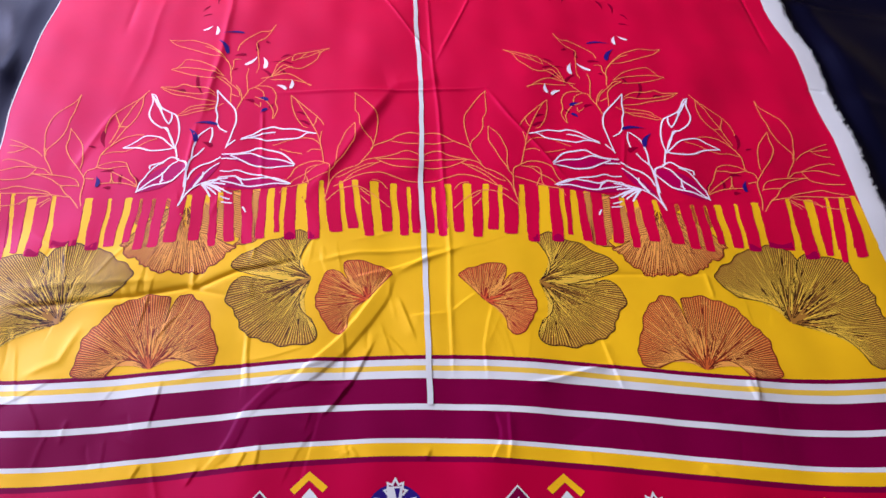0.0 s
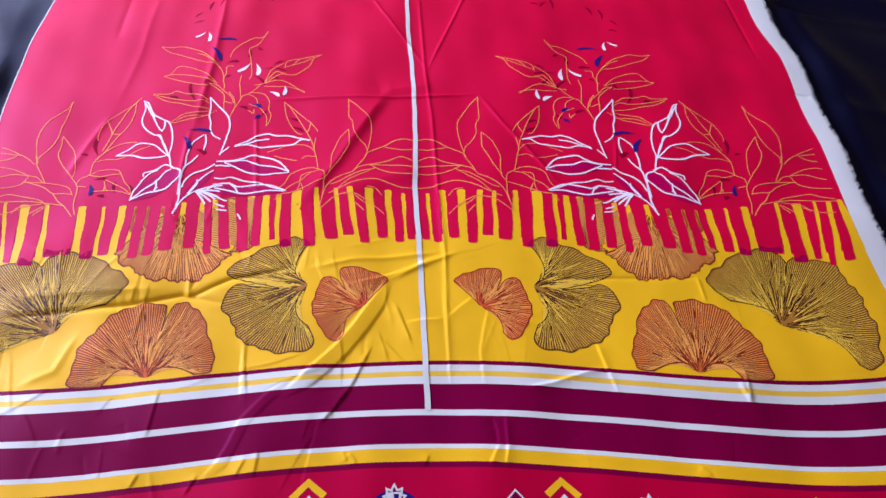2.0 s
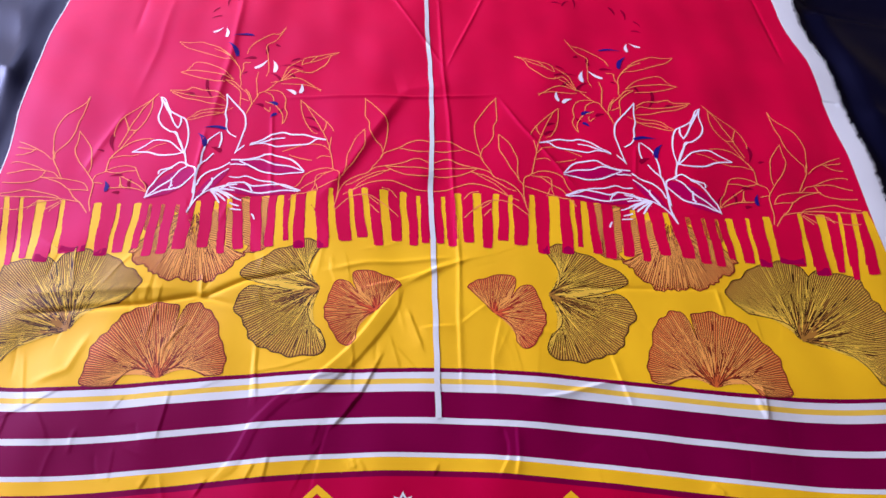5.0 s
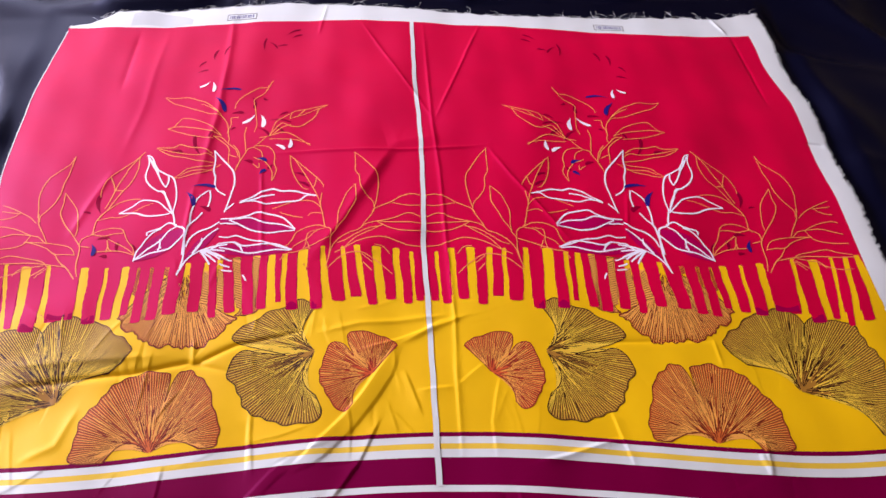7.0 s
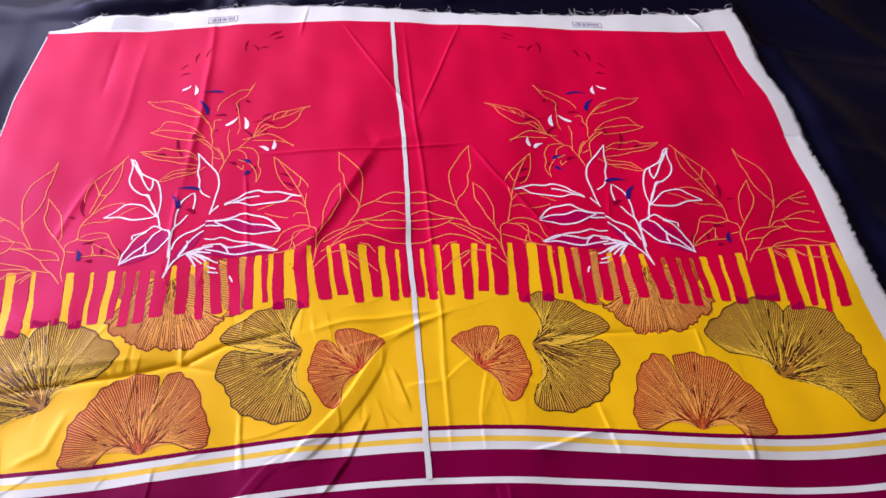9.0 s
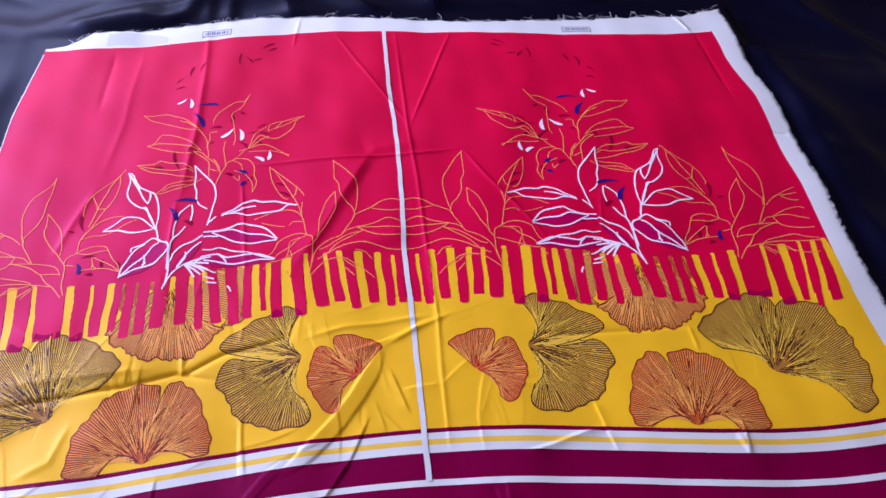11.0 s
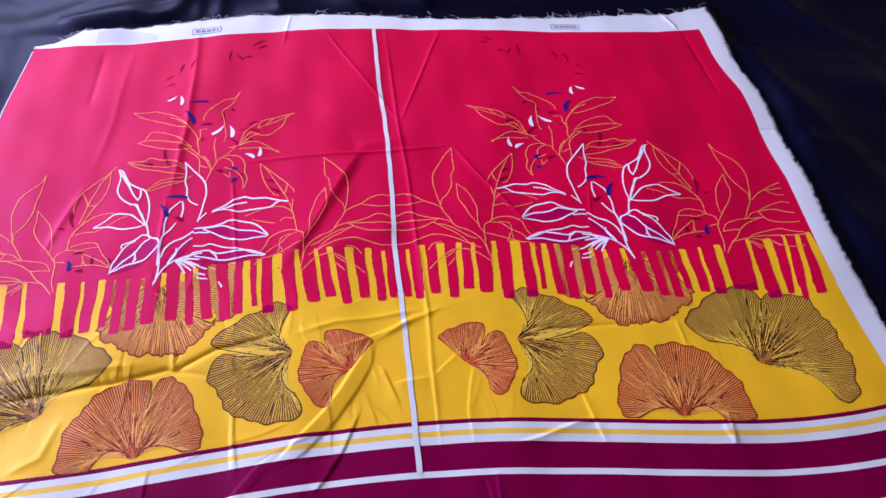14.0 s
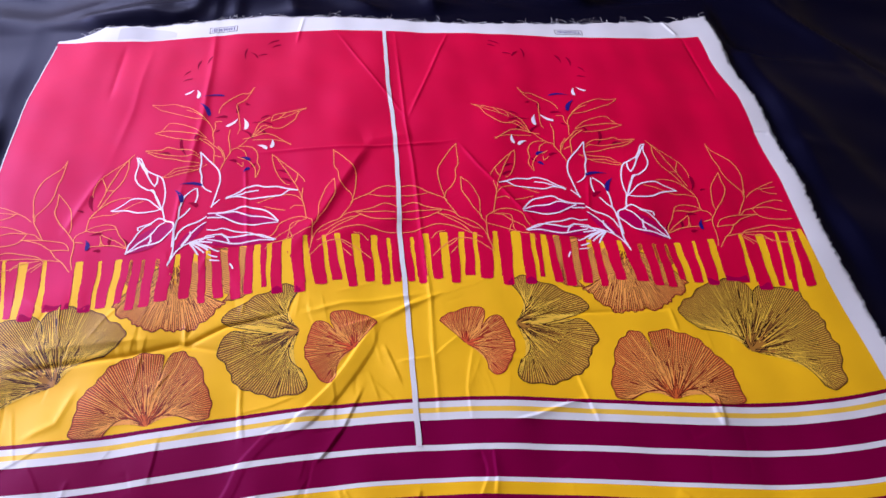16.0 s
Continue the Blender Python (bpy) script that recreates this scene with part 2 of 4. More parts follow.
def pressed(x, y, folds):
    """The height that ridges, pleats and strips add at (x, y)."""
    z = np.zeros(np.shape(x))
    for h, w, way, kind in folds:
        best = np.full(x.shape, 1e9)
        turn = np.zeros(x.shape)
        along = np.zeros(x.shape)
        legs = np.hypot(*(way[1:] - way[:-1]).T)
        done = 0.0
        for p, q, n in zip(way[:-1], way[1:], legs):
            s = np.clip(((x - p[0]) * (q - p)[0] + (y - p[1]) * (q - p)[1]) / n**2, 0, 1)
            d = np.hypot(x - p[0] - s * (q - p)[0], y - p[1] - s * (q - p)[1])
            along = np.where(d < best, done + s * n, along)
            turn = np.where(d < best, (q - p)[0] * (y - p[1]) - (q - p)[1] * (x - p[0]), turn)
            best = np.minimum(best, d)
            done += n
        fade = np.clip(np.minimum(along, done - along) / (0.22 * done) + 0.12, 0, 1)
        if kind == 0:
            z = z + 0.75 * h * fade * np.exp(1 - np.sqrt(1 + (best / (0.0007 + 0.16 * w)) ** 2))
        elif kind != "strip":
            z = z + 0.8 * h * fade * np.where(turn > 0, np.exp(-((best / kind) ** 2)), np.exp(-best / (1.6 * w)))
        else:
            half = w * (0.25 + 0.75 * fade)
            z = z + 0.8 * h * fade * (0.75 - 0.25 * np.clip(np.sign(turn) * best / half, -1, 1)) / (1 + np.exp(np.clip((best - half) / 0.0007, -40, 40)))
    return z


def height(x, y):
    x, y = np.asarray(x, float), np.asarray(y, float)
    z = 0.0018 * np.sin(21 * x + 9 * y) * np.sin(13 * y - 5 * x + 1) + 0.0011 * np.sin(38 * y + 6 * x + 1.4 * np.sin(7 * x)) + 0.0010 * np.sin(47 * x - 19 * y + 2) * (0.6 + 0.4 * np.sin(9 * y + 4 * x)) + 0.0005 * np.sin(83 * x + 31 * y) * np.sin(29 * y - 17 * x)
    z = z + 0.0012 * np.exp(-(((x + 0.36) / 0.20) ** 2)) * (0.5 + 0.5 * np.sin(34 * x + 11 * y)) * np.clip((y - 0.62) * 6, 0, 1)
    z = z + 0.0013 * np.clip((-0.03 - x) * 8, 0, 1) * np.exp(-(((y - 0.42) / 0.10) ** 2)) * np.sin(62 * y + 9 * np.sin(5 * x) + 1.2)
    z = z + pressed(x, y, CREASES)
    return np.maximum(z, -0.0050)


def on_cloth(uv):
    uv = np.asarray(uv, float)
    x, y = laid(uv[:, 0], uv[:, 1])
    return np.stack([x, y, height(x, y)], -1)


# ---- the room, out of view but for its light ----
x0, x1, y0, y1 = *ROOM_X, *ROOM_Y
floor = tagged(box("floor", (x0, y0, -0.18), (x1, y1, -0.030), FLOOR, bevel=0), "plain grey concrete floor under the dark sheet", "floor", kind="structure")
tagged(box("ceiling", (x0 - 0.2, y0 - 0.2, ROOM_H), (x1 + 0.2, y1 + 0.2, ROOM_H + 0.15), CEIL, bevel=0), "plain white painted ceiling", "ceiling", kind="structure")
for nm, lo, hi in (("wall_south", (x0, y0 - 0.15, -0.16), (x1, y0, ROOM_H)),
                   ("wall_east", (x1, y0 - 0.15, -0.16), (x1 + 0.15, y1 + 0.15, ROOM_H))):
    tagged(box(nm, lo, hi, WALL, bevel=0), "plain painted plaster wall", "wall", kind="structure")
west = tagged(new("wall_west"), "plain painted plaster wall with a wide window opening", "wall", kind="structure")
for lo, hi in (((y0 - 0.15, -0.18), (WEST_Y[0], ROOM_H)), ((WEST_Y[1], -0.18), (y1 + 0.15, ROOM_H)),
               ((WEST_Y[0], -0.18), (WEST_Y[1], WIN_Z[0])), ((WEST_Y[0], WIN_Z[1]), (WEST_Y[1], ROOM_H))):
    box("wall_panel", (x0 - 0.15, *lo), (x0, *hi), WALL, west, bevel=0)
north = tagged(new("wall_north"), "plain painted plaster wall with a wide window opening", "wall", kind="structure")
for lo, hi in (((x0, -0.18), (NORTH_X[0], ROOM_H)), ((NORTH_X[1], -0.18), (x1, ROOM_H)),
               ((NORTH_X[0], -0.18), (NORTH_X[1], WIN_Z[0])), ((NORTH_X[0], WIN_Z[1]), (NORTH_X[1], ROOM_H))):
    box("wall_panel", (lo[0], y1, lo[1]), (hi[0], y1 + 0.15, hi[1]), WALL, north, bevel=0)

# ---- the dark sheet ----
gx, gy = np.meshgrid(np.linspace(-2.2, x1 - 0.15, 620), np.linspace(y0 + 0.2, y1 - 0.3, 640))
from_cloth = np.maximum.reduce([gx - 0.650, -0.622 - gx, gy - 1.122, -0.20 - gy, 0 * gx])
free = np.clip(from_cloth / 0.025, 0, 1)
folds = np.zeros(gx.shape)
for k, (ang, freq, amp, ph) in enumerate(((0.9, 9, 0.012, 0.3), (1.15, 17, 0.009, 1.9), (0.55, 25, 0.0055, 4.0), (1.5, 41, 0.0030, 2.2), (1.0, 58, 0.0016, 5.2), (2.0, 47, 0.0016, 3.0), (2.3, 12, 0.005, 0.7))):
    s = gx * math.cos(ang) + gy * math.sin(ang)
    t = -gx * math.sin(ang) + gy * math.cos(ang)
    folds += amp * np.sin(freq * s + ph + 1.3 * np.sin(2.1 * t + k)) * (0.55 + 0.45 * np.sin(3.3 * t + 1.7 * k + s))
for ang, gap, amp, ph in ((0.75, 0.31, 0.020, 0.05), (1.05, 0.23, 0.014, 0.11), (0.35, 0.29, 0.018, 0.2), (1.9, 0.37, 0.012, 0.02)):
    s = gx * math.cos(ang) + gy * math.sin(ang) + 0.05 * np.sin(3.1 * gx - 2.3 * gy + 9 * ang)
    t = -gx * math.sin(ang) + gy * math.cos(ang)
    near = np.abs((s + ph) % gap - gap / 2)
    folds += amp * np.exp(-near / 0.026) * np.clip(np.sin(4.2 * t + 31 * ang) + 0.35, 0, 1)
folds += pressed(gx, gy, [
    pleat(0.010, 0.022, (-0.330, 1.300), (-0.344, 1.204), (-0.361, 1.167), (-0.397, 1.140), (-0.480, 1.110), drop=0.020),
    pleat(0.006, 0.014, (-0.300, 1.330), (-0.319, 1.202), (-0.322, 1.170), (-0.326, 1.120), drop=0.013),
    pleat(0.007, 0.018, (-0.250, 1.320), (-0.280, 1.197), (-0.284, 1.166), (-0.287, 1.110), drop=0.016),
    pleat(0.007, 0.030, (-0.380, 1.270), (-0.475, 1.218), (-0.558, 1.192), (-0.650, 1.168), drop=0.022),
    pleat(0.006, 0.020, (-0.399, 1.170), (-0.477, 1.150), (-0.560, 1.125), (-0.620, 1.100), drop=0.018),
    pleat(0.012, 0.040, (0.780, 1.260), (0.808, 1.080), (0.825, 0.973), (0.852, 0.801), (0.900, 0.560), drop=0.040),
    pleat(0.010, 0.030, (0.640, 1.020), (0.672, 0.860), (0.700, 0.760), (0.760, 0.580), drop=0.030),
])
folds *= 1 - 0.6 * np.clip((-0.56 - gx) / 0.06, 0, 1) * np.clip((1.16 - gy) / 0.05, 0, 1)     # drawn smooth beside the cloth
sheet_z = -0.0075 + free * (folds + 0.002)
sheet_z = np.maximum(sheet_z, -0.022)
ny, nx = gx.shape
idx = np.arange(nx * ny).reshape(ny, nx)
quads = np.stack([idx[:-1, :-1], idx[:-1, 1:], idx[1:, 1:], idx[1:, :-1]], -1).reshape(-1, 4)
tagged(mesh_object("bedsheet", np.stack([gx, gy, sheet_z], -1).reshape(-1, 3), quads, SHEET), "dark navy black wrinkled cotton sheet spread on the floor", "sheet")

# ---- the printed cloth ----
LEFT, RIGHT, HEM, TOP = -0.606, 0.600, -0.12, 1.0665
BANDS = [(HEM, 0), (0.2013, 2), (0.2073, 1), (0.2213, 3), (0.2263, 2), (0.2583, 3), (0.2653, 2), (0.2952, 3), (0.3044, 4), (0.3106, 3), (0.3182, 2), (0.3232, 1), (0.503, 0), (TOP, 3), (1.106, 3)]
rows, kinds = [], []
for (a, k), (b, _) in zip(BANDS[:-1], BANDS[1:]):
    n = max(1, round((b - a) / 0.0015))
    rows += [a + (b - a) * i / n for i in range(n)]
    kinds += [k] * n
rows.append(BANDS[-1][0])
cols = np.concatenate([np.linspace(LEFT, RIGHT, 801), np.linspace(RIGHT, RIGHT + 0.036, 17)[1:]])
U, V = np.meshgrid(cols, rows)
edge_r = np.interp(V, (0.3, 0.4, 0.5, 0.6, 0.7, 0.8, 0.9, 1.0), (-0.006, -0.008, -0.012, -0.005, 0.002, 0.004, 0.008, -0.002)) + 0.001 * np.sin(31 * V)
edge_l = np.interp(V, (0.6, 0.68, 0.75, 0.9, 1.0, 1.07), (0.012, 0.006, -0.002, -0.006, -0.001, 0.010))
SELVAGE = np.interp(V, (0.3, 0.4, 0.5, 0.6, 0.7, 0.8, 0.9, 1.0, 1.06), (0.026, 0.027, 0.030, 0.027, 0.028, 0.026, 0.026, 0.029, 0.034))
HEAD = np.interp(U, (-0.59, -0.555, -0.52, -0.33, -0.2, -0.03, 0.076, 0.177, 0.28, 0.487, 0.547, 0.63), (0.007, 0.015, 0.038, 0.041, 0.048, 0.042, 0.034, 0.029, 0.037, 0.050, 0.045, 0.056))
share = np.clip((np.abs(U) - 0.5) / 0.1, 0, 1)
UU = U + share * np.where(U > 0, edge_r, edge_l)
sel = U > RIGHT
UU = UU + np.where(sel, (U - RIGHT) / 0.036 * (SELVAGE - 0.036 + 0.0010 * np.sin(170 * V) + 0.0007 * np.sin(410 * V)), 0)
past = np.clip((V - TOP) / 0.0395, 0, 1)
VV = V + past * (HEAD - 0.0395 + 0.001 * np.sin(190 * U) + 0.0008 * np.sin(77 * U))
top = on_cloth(np.stack([UU.ravel(), VV.ravel()], -1))
PLAIN = on_cloth(np.stack([U.ravel(), V.ravel()], -1))[:, 2].reshape(U.shape)
ny, nx = U.shape
idx = np.arange(nx * ny).reshape(ny, nx)
rim = np.concatenate([idx[0, :], idx[1:, -1], idx[-1, -2::-1], idx[-2:0:-1, 0]])
fabric = tagged(new("printed_fabric"), "crimson and yellow printed cotton dress fabric spread on a dark sheet", "fabric")


def piece(name, r0, r1, c0, c1, mat, label=""):
    """One woven or printed field of the cloth, by its rows and columns."""
    i = np.arange((r1 - r0 + 1) * (c1 - c0 + 1)).reshape(r1 - r0 + 1, c1 - c0 + 1)
    q = np.stack([i[:-1, :-1], i[:-1, 1:], i[1:, 1:], i[1:, :-1]], -1).reshape(-1, 4)
    mesh_object(name, top[idx[r0:r1 + 1, c0:c1 + 1].ravel()], q, mat, fabric, label)


FIELDS = {0: ("crimson_field", RED), 1: ("yellow_stripe", YELLOW), 2: ("maroon_stripe", MAROON), 3: ("white_stripe", WHITE), 4: ("pale_yellow_stripe", PRIMROSE)}
SEAM = 800
start = 0
for k, (lo, kind) in enumerate(BANDS[:-1]):
    stop = start
    while stop < len(kinds) and rows[stop] < BANDS[k + 1][0] - 1e-9:
        stop += 1
    nm, mat = FIELDS[kind]
    if k == 0:
        nm, mat = "crimson_border", BORDER
    elif lo == TOP:
        nm = "top_selvage"
    elif stop - start > 60 and kind == 1:
        nm = "yellow_field"
    piece(nm, start, stop, 0, SEAM, mat)
    start = stop
piece("side_selvage", 0, ny - 1, SEAM, nx - 1, WHITE, "white unprinted selvage with a frayed edge")
low = top[rim].copy()
low[:, 2] = -0.0075
m = len(rim)
mesh_object("cut_edge", np.concatenate([top[rim], low]), [(i, m + i, m + (i + 1) % m, (i + 1) % m) for i in range(m)], WHITE, fabric)


# ---- prints that follow the cloth ----
LIFT = 0.3      # the prints lie this little proud of the weave


def printed(uv, lift):
    """Points of a print, laid on the weave's own surface."""
    uv = np.asarray(uv, float)
    x, y = laid(uv[:, 0], uv[:, 1])
    a = np.clip(np.interp(uv[:, 0], cols, np.arange(len(cols))), 0, len(cols) - 1.001)
    b = np.clip(np.interp(uv[:, 1], rows, np.arange(len(rows))), 0, len(rows) - 1.001)
    i, j = a.astype(int), b.astype(int)
    a, b = a - i, b - j
    z = (PLAIN[j, i] * (1 - a) + PLAIN[j, i + 1] * a) * (1 - b) + (PLAIN[j + 1, i] * (1 - a) + PLAIN[j + 1, i + 1] * a) * b
    return np.stack([x, y, z + LIFT * lift], -1)

def smooth_way(points, step=0.002):
    """A rounded way through a few points, evenly stepped."""
    p = np.array(points, float)
    if len(p) > 2:
        q = np.vstack([2 * p[0] - p[1], p, 2 * p[-1] - p[-2]])
        t = np.linspace(0, 1, 9)[:-1, None]
        p = np.vstack([0.5 * (2 * b + (c - a) * t + (2 * a - 5 * b + 4 * c - d) * t**2 + (3 * b - a - 3 * c + d) * t**3)
                       for a, b, c, d in zip(q[:-3], q[1:-2], q[2:-1], q[3:])] + [p[-1:]])
    run = np.concatenate([[0], np.cumsum(np.hypot(*np.diff(p, axis=0).T))])
    n = max(2, int(run[-1] / step) + 1)
    s = np.linspace(0, run[-1], n)
    return np.stack([np.interp(s, run, p[:, 0]), np.interp(s, run, p[:, 1])], -1)


def ribbon(way, width, lift, side=1, taper=0.0):
    """Points and faces of a printed line along a way; side -1 mirrors it at the middle seam."""
    d = np.gradient(way, axis=0)
    d /= np.hypot(*d.T)[:, None] + 1e-9
    t = np.linspace(0, 1, len(way))
    w = width / 2 * (1 - taper + taper * np.sin(np.pi * np.clip(t, 0.04, 0.96)))
    nrm = np.stack([-d[:, 1], d[:, 0]], -1) * w[:, None]
    uv = np.concatenate([way + nrm, way - nrm]) * (side, 1)
    n = len(way)
    f = [(i, i + 1, n + i + 1, n + i)[:: -side] for i in range(n - 1) if way[i + 1, 0] < RIGHT - 0.014]
    return printed(uv, lift), f


def joined(pieces):
    vs, fs, base = [], [], 0
    for v, f in pieces:
        vs.append(v)
        fs += [tuple(base + i for i in q) for q in f]
        base += len(v)
    return np.concatenate(vs), fs


def patch(name, corner, mat, parent, lift, side=1, label=""):
    """A printed field: corner(s, t) gives its place for s, t in 0..1."""
    (f, ns, nt) = corner
    s, t = np.meshgrid(np.linspace(0, 1, ns + 1), np.linspace(0, 1, nt + 1))
    u, v = f(s, t)
    i = np.arange((ns + 1) * (nt + 1)).reshape(nt + 1, ns + 1)
    q = np.stack([i[:-1, :-1], i[:-1, 1:], i[1:, 1:], i[1:, :-1]], -1).reshape(-1, 4)
    if side < 0:
        q = q[:, ::-1]
    return mesh_object(name, printed(np.stack([u.ravel() * side, v.ravel()], -1), lift), q, mat, parent, label)


# the white seam line down the middle
patch("centre_line", (lambda s, t: (-0.0033 + 0.0066 * s + 0.0003 * np.sin(90 * t), 0.2640 + (TOP - 0.2640) * t), 6, 500), WHITE, fabric, 0.0024, label="white line down the middle")

vs = np.linspace(0.60, 1.06, 260)
mesh_object("edge_thread", *ribbon(np.stack([LEFT + np.interp(vs, V[:, 0], edge_l[:, 0]) + 0.0012, vs], -1), 0.0016, 0.0010), WHITE, fabric, "thin white thread line on the cut edge")

# the fringe of fingers between crimson and yellow
FINGER_TOPS = [(0.013, 0.019, 0.5729), (0.032, 0.041, 0.5789), (0.056, 0.068, 0.5801), (0.083, 0.092, 0.5802), (0.104, 0.11, 0.5793), (0.133, 0.141, 0.583), (0.16, 0.174, 0.5845), (0.187, 0.194, 0.5812), (0.202, 0.211, 0.5806), (0.22, 0.23, 0.5803), (0.245, 0.255, 0.5791), (0.268, 0.276, 0.5785), (0.286, 0.293, 0.5746), (0.311, 0.318, 0.5758), (0.339, 0.346, 0.5703), (0.361, 0.366, 0.5718), (0.379, 0.383, 0.5726), (0.394, 0.404, 0.5764), (0.421, 0.426, 0.5792), (0.445, 0.456, 0.5835), (0.494, 0.5, 0.591), (0.519, 0.532, 0.5895), (0.549, 0.554, 0.5918), (0.567, 0.574, 0.5904), (0.583, 0.591, 0.5908)]
FINGER_ENDS = [(0.005, 0.015, 0.4955), (0.019, 0.03, 0.4915), (0.04, 0.053, 0.4976), (0.065, 0.077, 0.4903), (0.085, 0.099, 0.5039), (0.106, 0.123, 0.4974), (0.135, 0.15, 0.4877), (0.167, 0.182, 0.4899), (0.189, 0.195, 0.5044), (0.207, 0.219, 0.4953), (0.222, 0.236, 0.4901), (0.246, 0.26, 0.4957), (0.27, 0.28, 0.4909), (0.292, 0.306, 0.502), (0.321, 0.338, 0.5013), (0.344, 0.357, 0.4956), (0.363, 0.375, 0.4935), (0.382, 0.391, 0.5068), (0.401, 0.414, 0.5026), (0.42, 0.436, 0.4985), (0.447, 0.48, 0.5054), (0.489, 0.508, 0.4891), (0.519, 0.528, 0.4937), (0.535, 0.543, 0.4822), (0.556, 0.571, 0.4876)]
SPLIT = 0.503


def finger(name, a0, b0, v0, a1, b1, v1, mat, side, lift):
    """A bar with a slightly rounded end, from the split line to v1."""
    def place(s, t):
        end = 0.0015 * (1 - np.sqrt(np.clip(1 - (2 * s - 1) ** 4, 0, 1))) * t * (1 if v1 < v0 else -1)
        wob = 0.0006 * np.sin(t * 9 + a0 * 300) + 0.00010 * np.sin(t * 43 + a0 * 500) * (1 + s)
        return a0 + (a1 - a0) * t + ((b0 - a0) * (1 - t) + (b1 - a1) * t) * s + wob, v0 + (v1 - v0) * t + end
    patch(name, (place, 4, max(3, round(abs(v1 - v0) / 0.0018))), mat, fabric, lift, side)


for side in (1, -1):
    for k, (a, b, v) in enumerate(FINGER_ENDS):
        la = FINGER_TOPS[k - 1][1] if k else 0.005
        finger("crimson_finger", la, FINGER_TOPS[k][0], min(FINGER_TOPS[max(k - 1, 0)][2], FINGER_TOPS[k][2]) - 0.0012, a, b, v, RED, side, 0.0013)
        if k == len(FINGER_ENDS) - 1:
            c, d, w = FINGER_TOPS[k]
            finger("yellow_finger", b, 0.589, SPLIT - 0.001, c, d, w, YELLOW, side, 0.00025)
        if k:
            c, d, w = FINGER_TOPS[k - 1]
            finger("yellow_finger", FINGER_ENDS[k - 1][1], a, SPLIT - 0.001, c, d, w, YELLOW, side, 0.00025)


for side in (1, -1):
    for k in (6, 7, 19, 20, 21):
        a, b, v = FINGER_ENDS[k]
        a = a + 0.006 if k == 6 else a
        patch("overprint", (lambda s, t: (a + 0.0012 + (b - a - 0.0024) * s, v + 0.0010 + (0.0085 + 0.0030 * np.sin(4.1 * s + 1.7 * k)) * t), 5, 4), SHADED, fabric, 0.0017, side)

# ginkgo leaves: a blade fanned out from its stalk, with fine ribs and an outline
def ginkgo(spec, colours, ribs, side, lift, seed, label):
    apex, left, right, rim = spec
    rng = random.Random(seed)
    apex, left, right = (np.array(c) for c in (apex, left, right))
    edge = smooth_way(rim, 0.0011)
    n = len(edge)
    share = np.linspace(0, 1, n)
    edge = edge * (1 + 0.011 * np.sin(share * ribs * 1.0 + 2 * np.sin(share * 17)) + 0.018 * np.sin(share * ribs * 0.42 + 1) + 0.010 * np.sin(share * ribs * 0.19 + 2))[:, None]
    bend = left[None] * (1 - share[:, None]) + right[None] * share[:, None]
    pull = np.abs(2 * share - 1)[:, None] ** 3
    mid = (2 * bend - 0.5 * edge) * pull + 0.5 * edge * (1 - pull)

    def along(k, r):
        return apex + 2 * r * (1 - r) * mid[k] + r * r * edge[k]

    rs = np.concatenate([[0.02], np.linspace(0.06, 1, 44)])
    grid = np.stack([[along(k, r) for r in rs] for k in range(n)])
    i = np.arange(n * len(rs)).reshape(n, len(rs))
    q = np.stack([i[:-1, :-1], i[:-1, 1:], i[1:, 1:], i[1:, :-1]], -1).reshape(-1, 4)
    if side > 0:
        q = q[:, ::-1]
    leaf_ob = mesh_object("ginkgo_leaf", printed(grid.reshape(-1, 2) * (side, 1), lift), q, colours[0], fabric, label)
    dark, pale = [], []
    for m in range(ribs):
        k = min(n - 1, max(0, round((m + 0.5) / ribs * (n - 1))))
        start = 0.07 + 0.34 * rng.random()
        way = np.array([along(k, r) for r in np.linspace(start, 0.995, 36)])
        dark.append(ribbon(way, 0.00076, lift + 0.0003, side))
        k2 = min(n - 1, max(0, round((m + 1) / ribs * (n - 1))))
        r0 = rng.choice((0.16, 0.3, 0.45)) + 0.2 * rng.random()
        bit = np.array([along(k2, r) for r in np.linspace(r0, 0.985, 30)])
        pale.append(ribbon(bit, 0.00066, lift + 0.0004, side))
        for _ in range(2):
            k2 = min(n - 1, max(0, k + rng.choice((-2, -1, 1, 2))))
            r0 = 0.15 + 0.75 * rng.random()
            bit = np.array([along(k2, r) for r in np.linspace(r0, min(0.98, r0 + rng.choice((0.02, 0.03, 0.05, 0.25))), 8)])
            pale.append(ribbon(bit, rng.choice((0.0006, 0.0009, 0.0012)), lift + 0.0005, side, 0.4))
        r0 = 0.3 + 0.5 * rng.random()
        if rng.random() < 0.25:
            dark.append(ribbon(np.array([along(min(n - 1, k + 1), r) for r in np.linspace(r0, r0 + 0.06 + 0.1 * rng.random(), 8)]), 0.0010, lift + 0.0005, side, 0.8))
    mesh_object("veining", *joined(dark), colours[1], leaf_ob)
    mesh_object("pale_veining", *joined(pale), colours[2], leaf_ob)
    ring = np.concatenate([[along(0, r) for r in np.linspace(0.05, 1, 14)][:-1], apex + edge, [along(n - 1, r) for r in np.linspace(1, 0.05, 14)][1:]])
    mesh_object("outline", *ribbon(ring, 0.0011, lift + 0.0006, side), colours[1], leaf_ob)


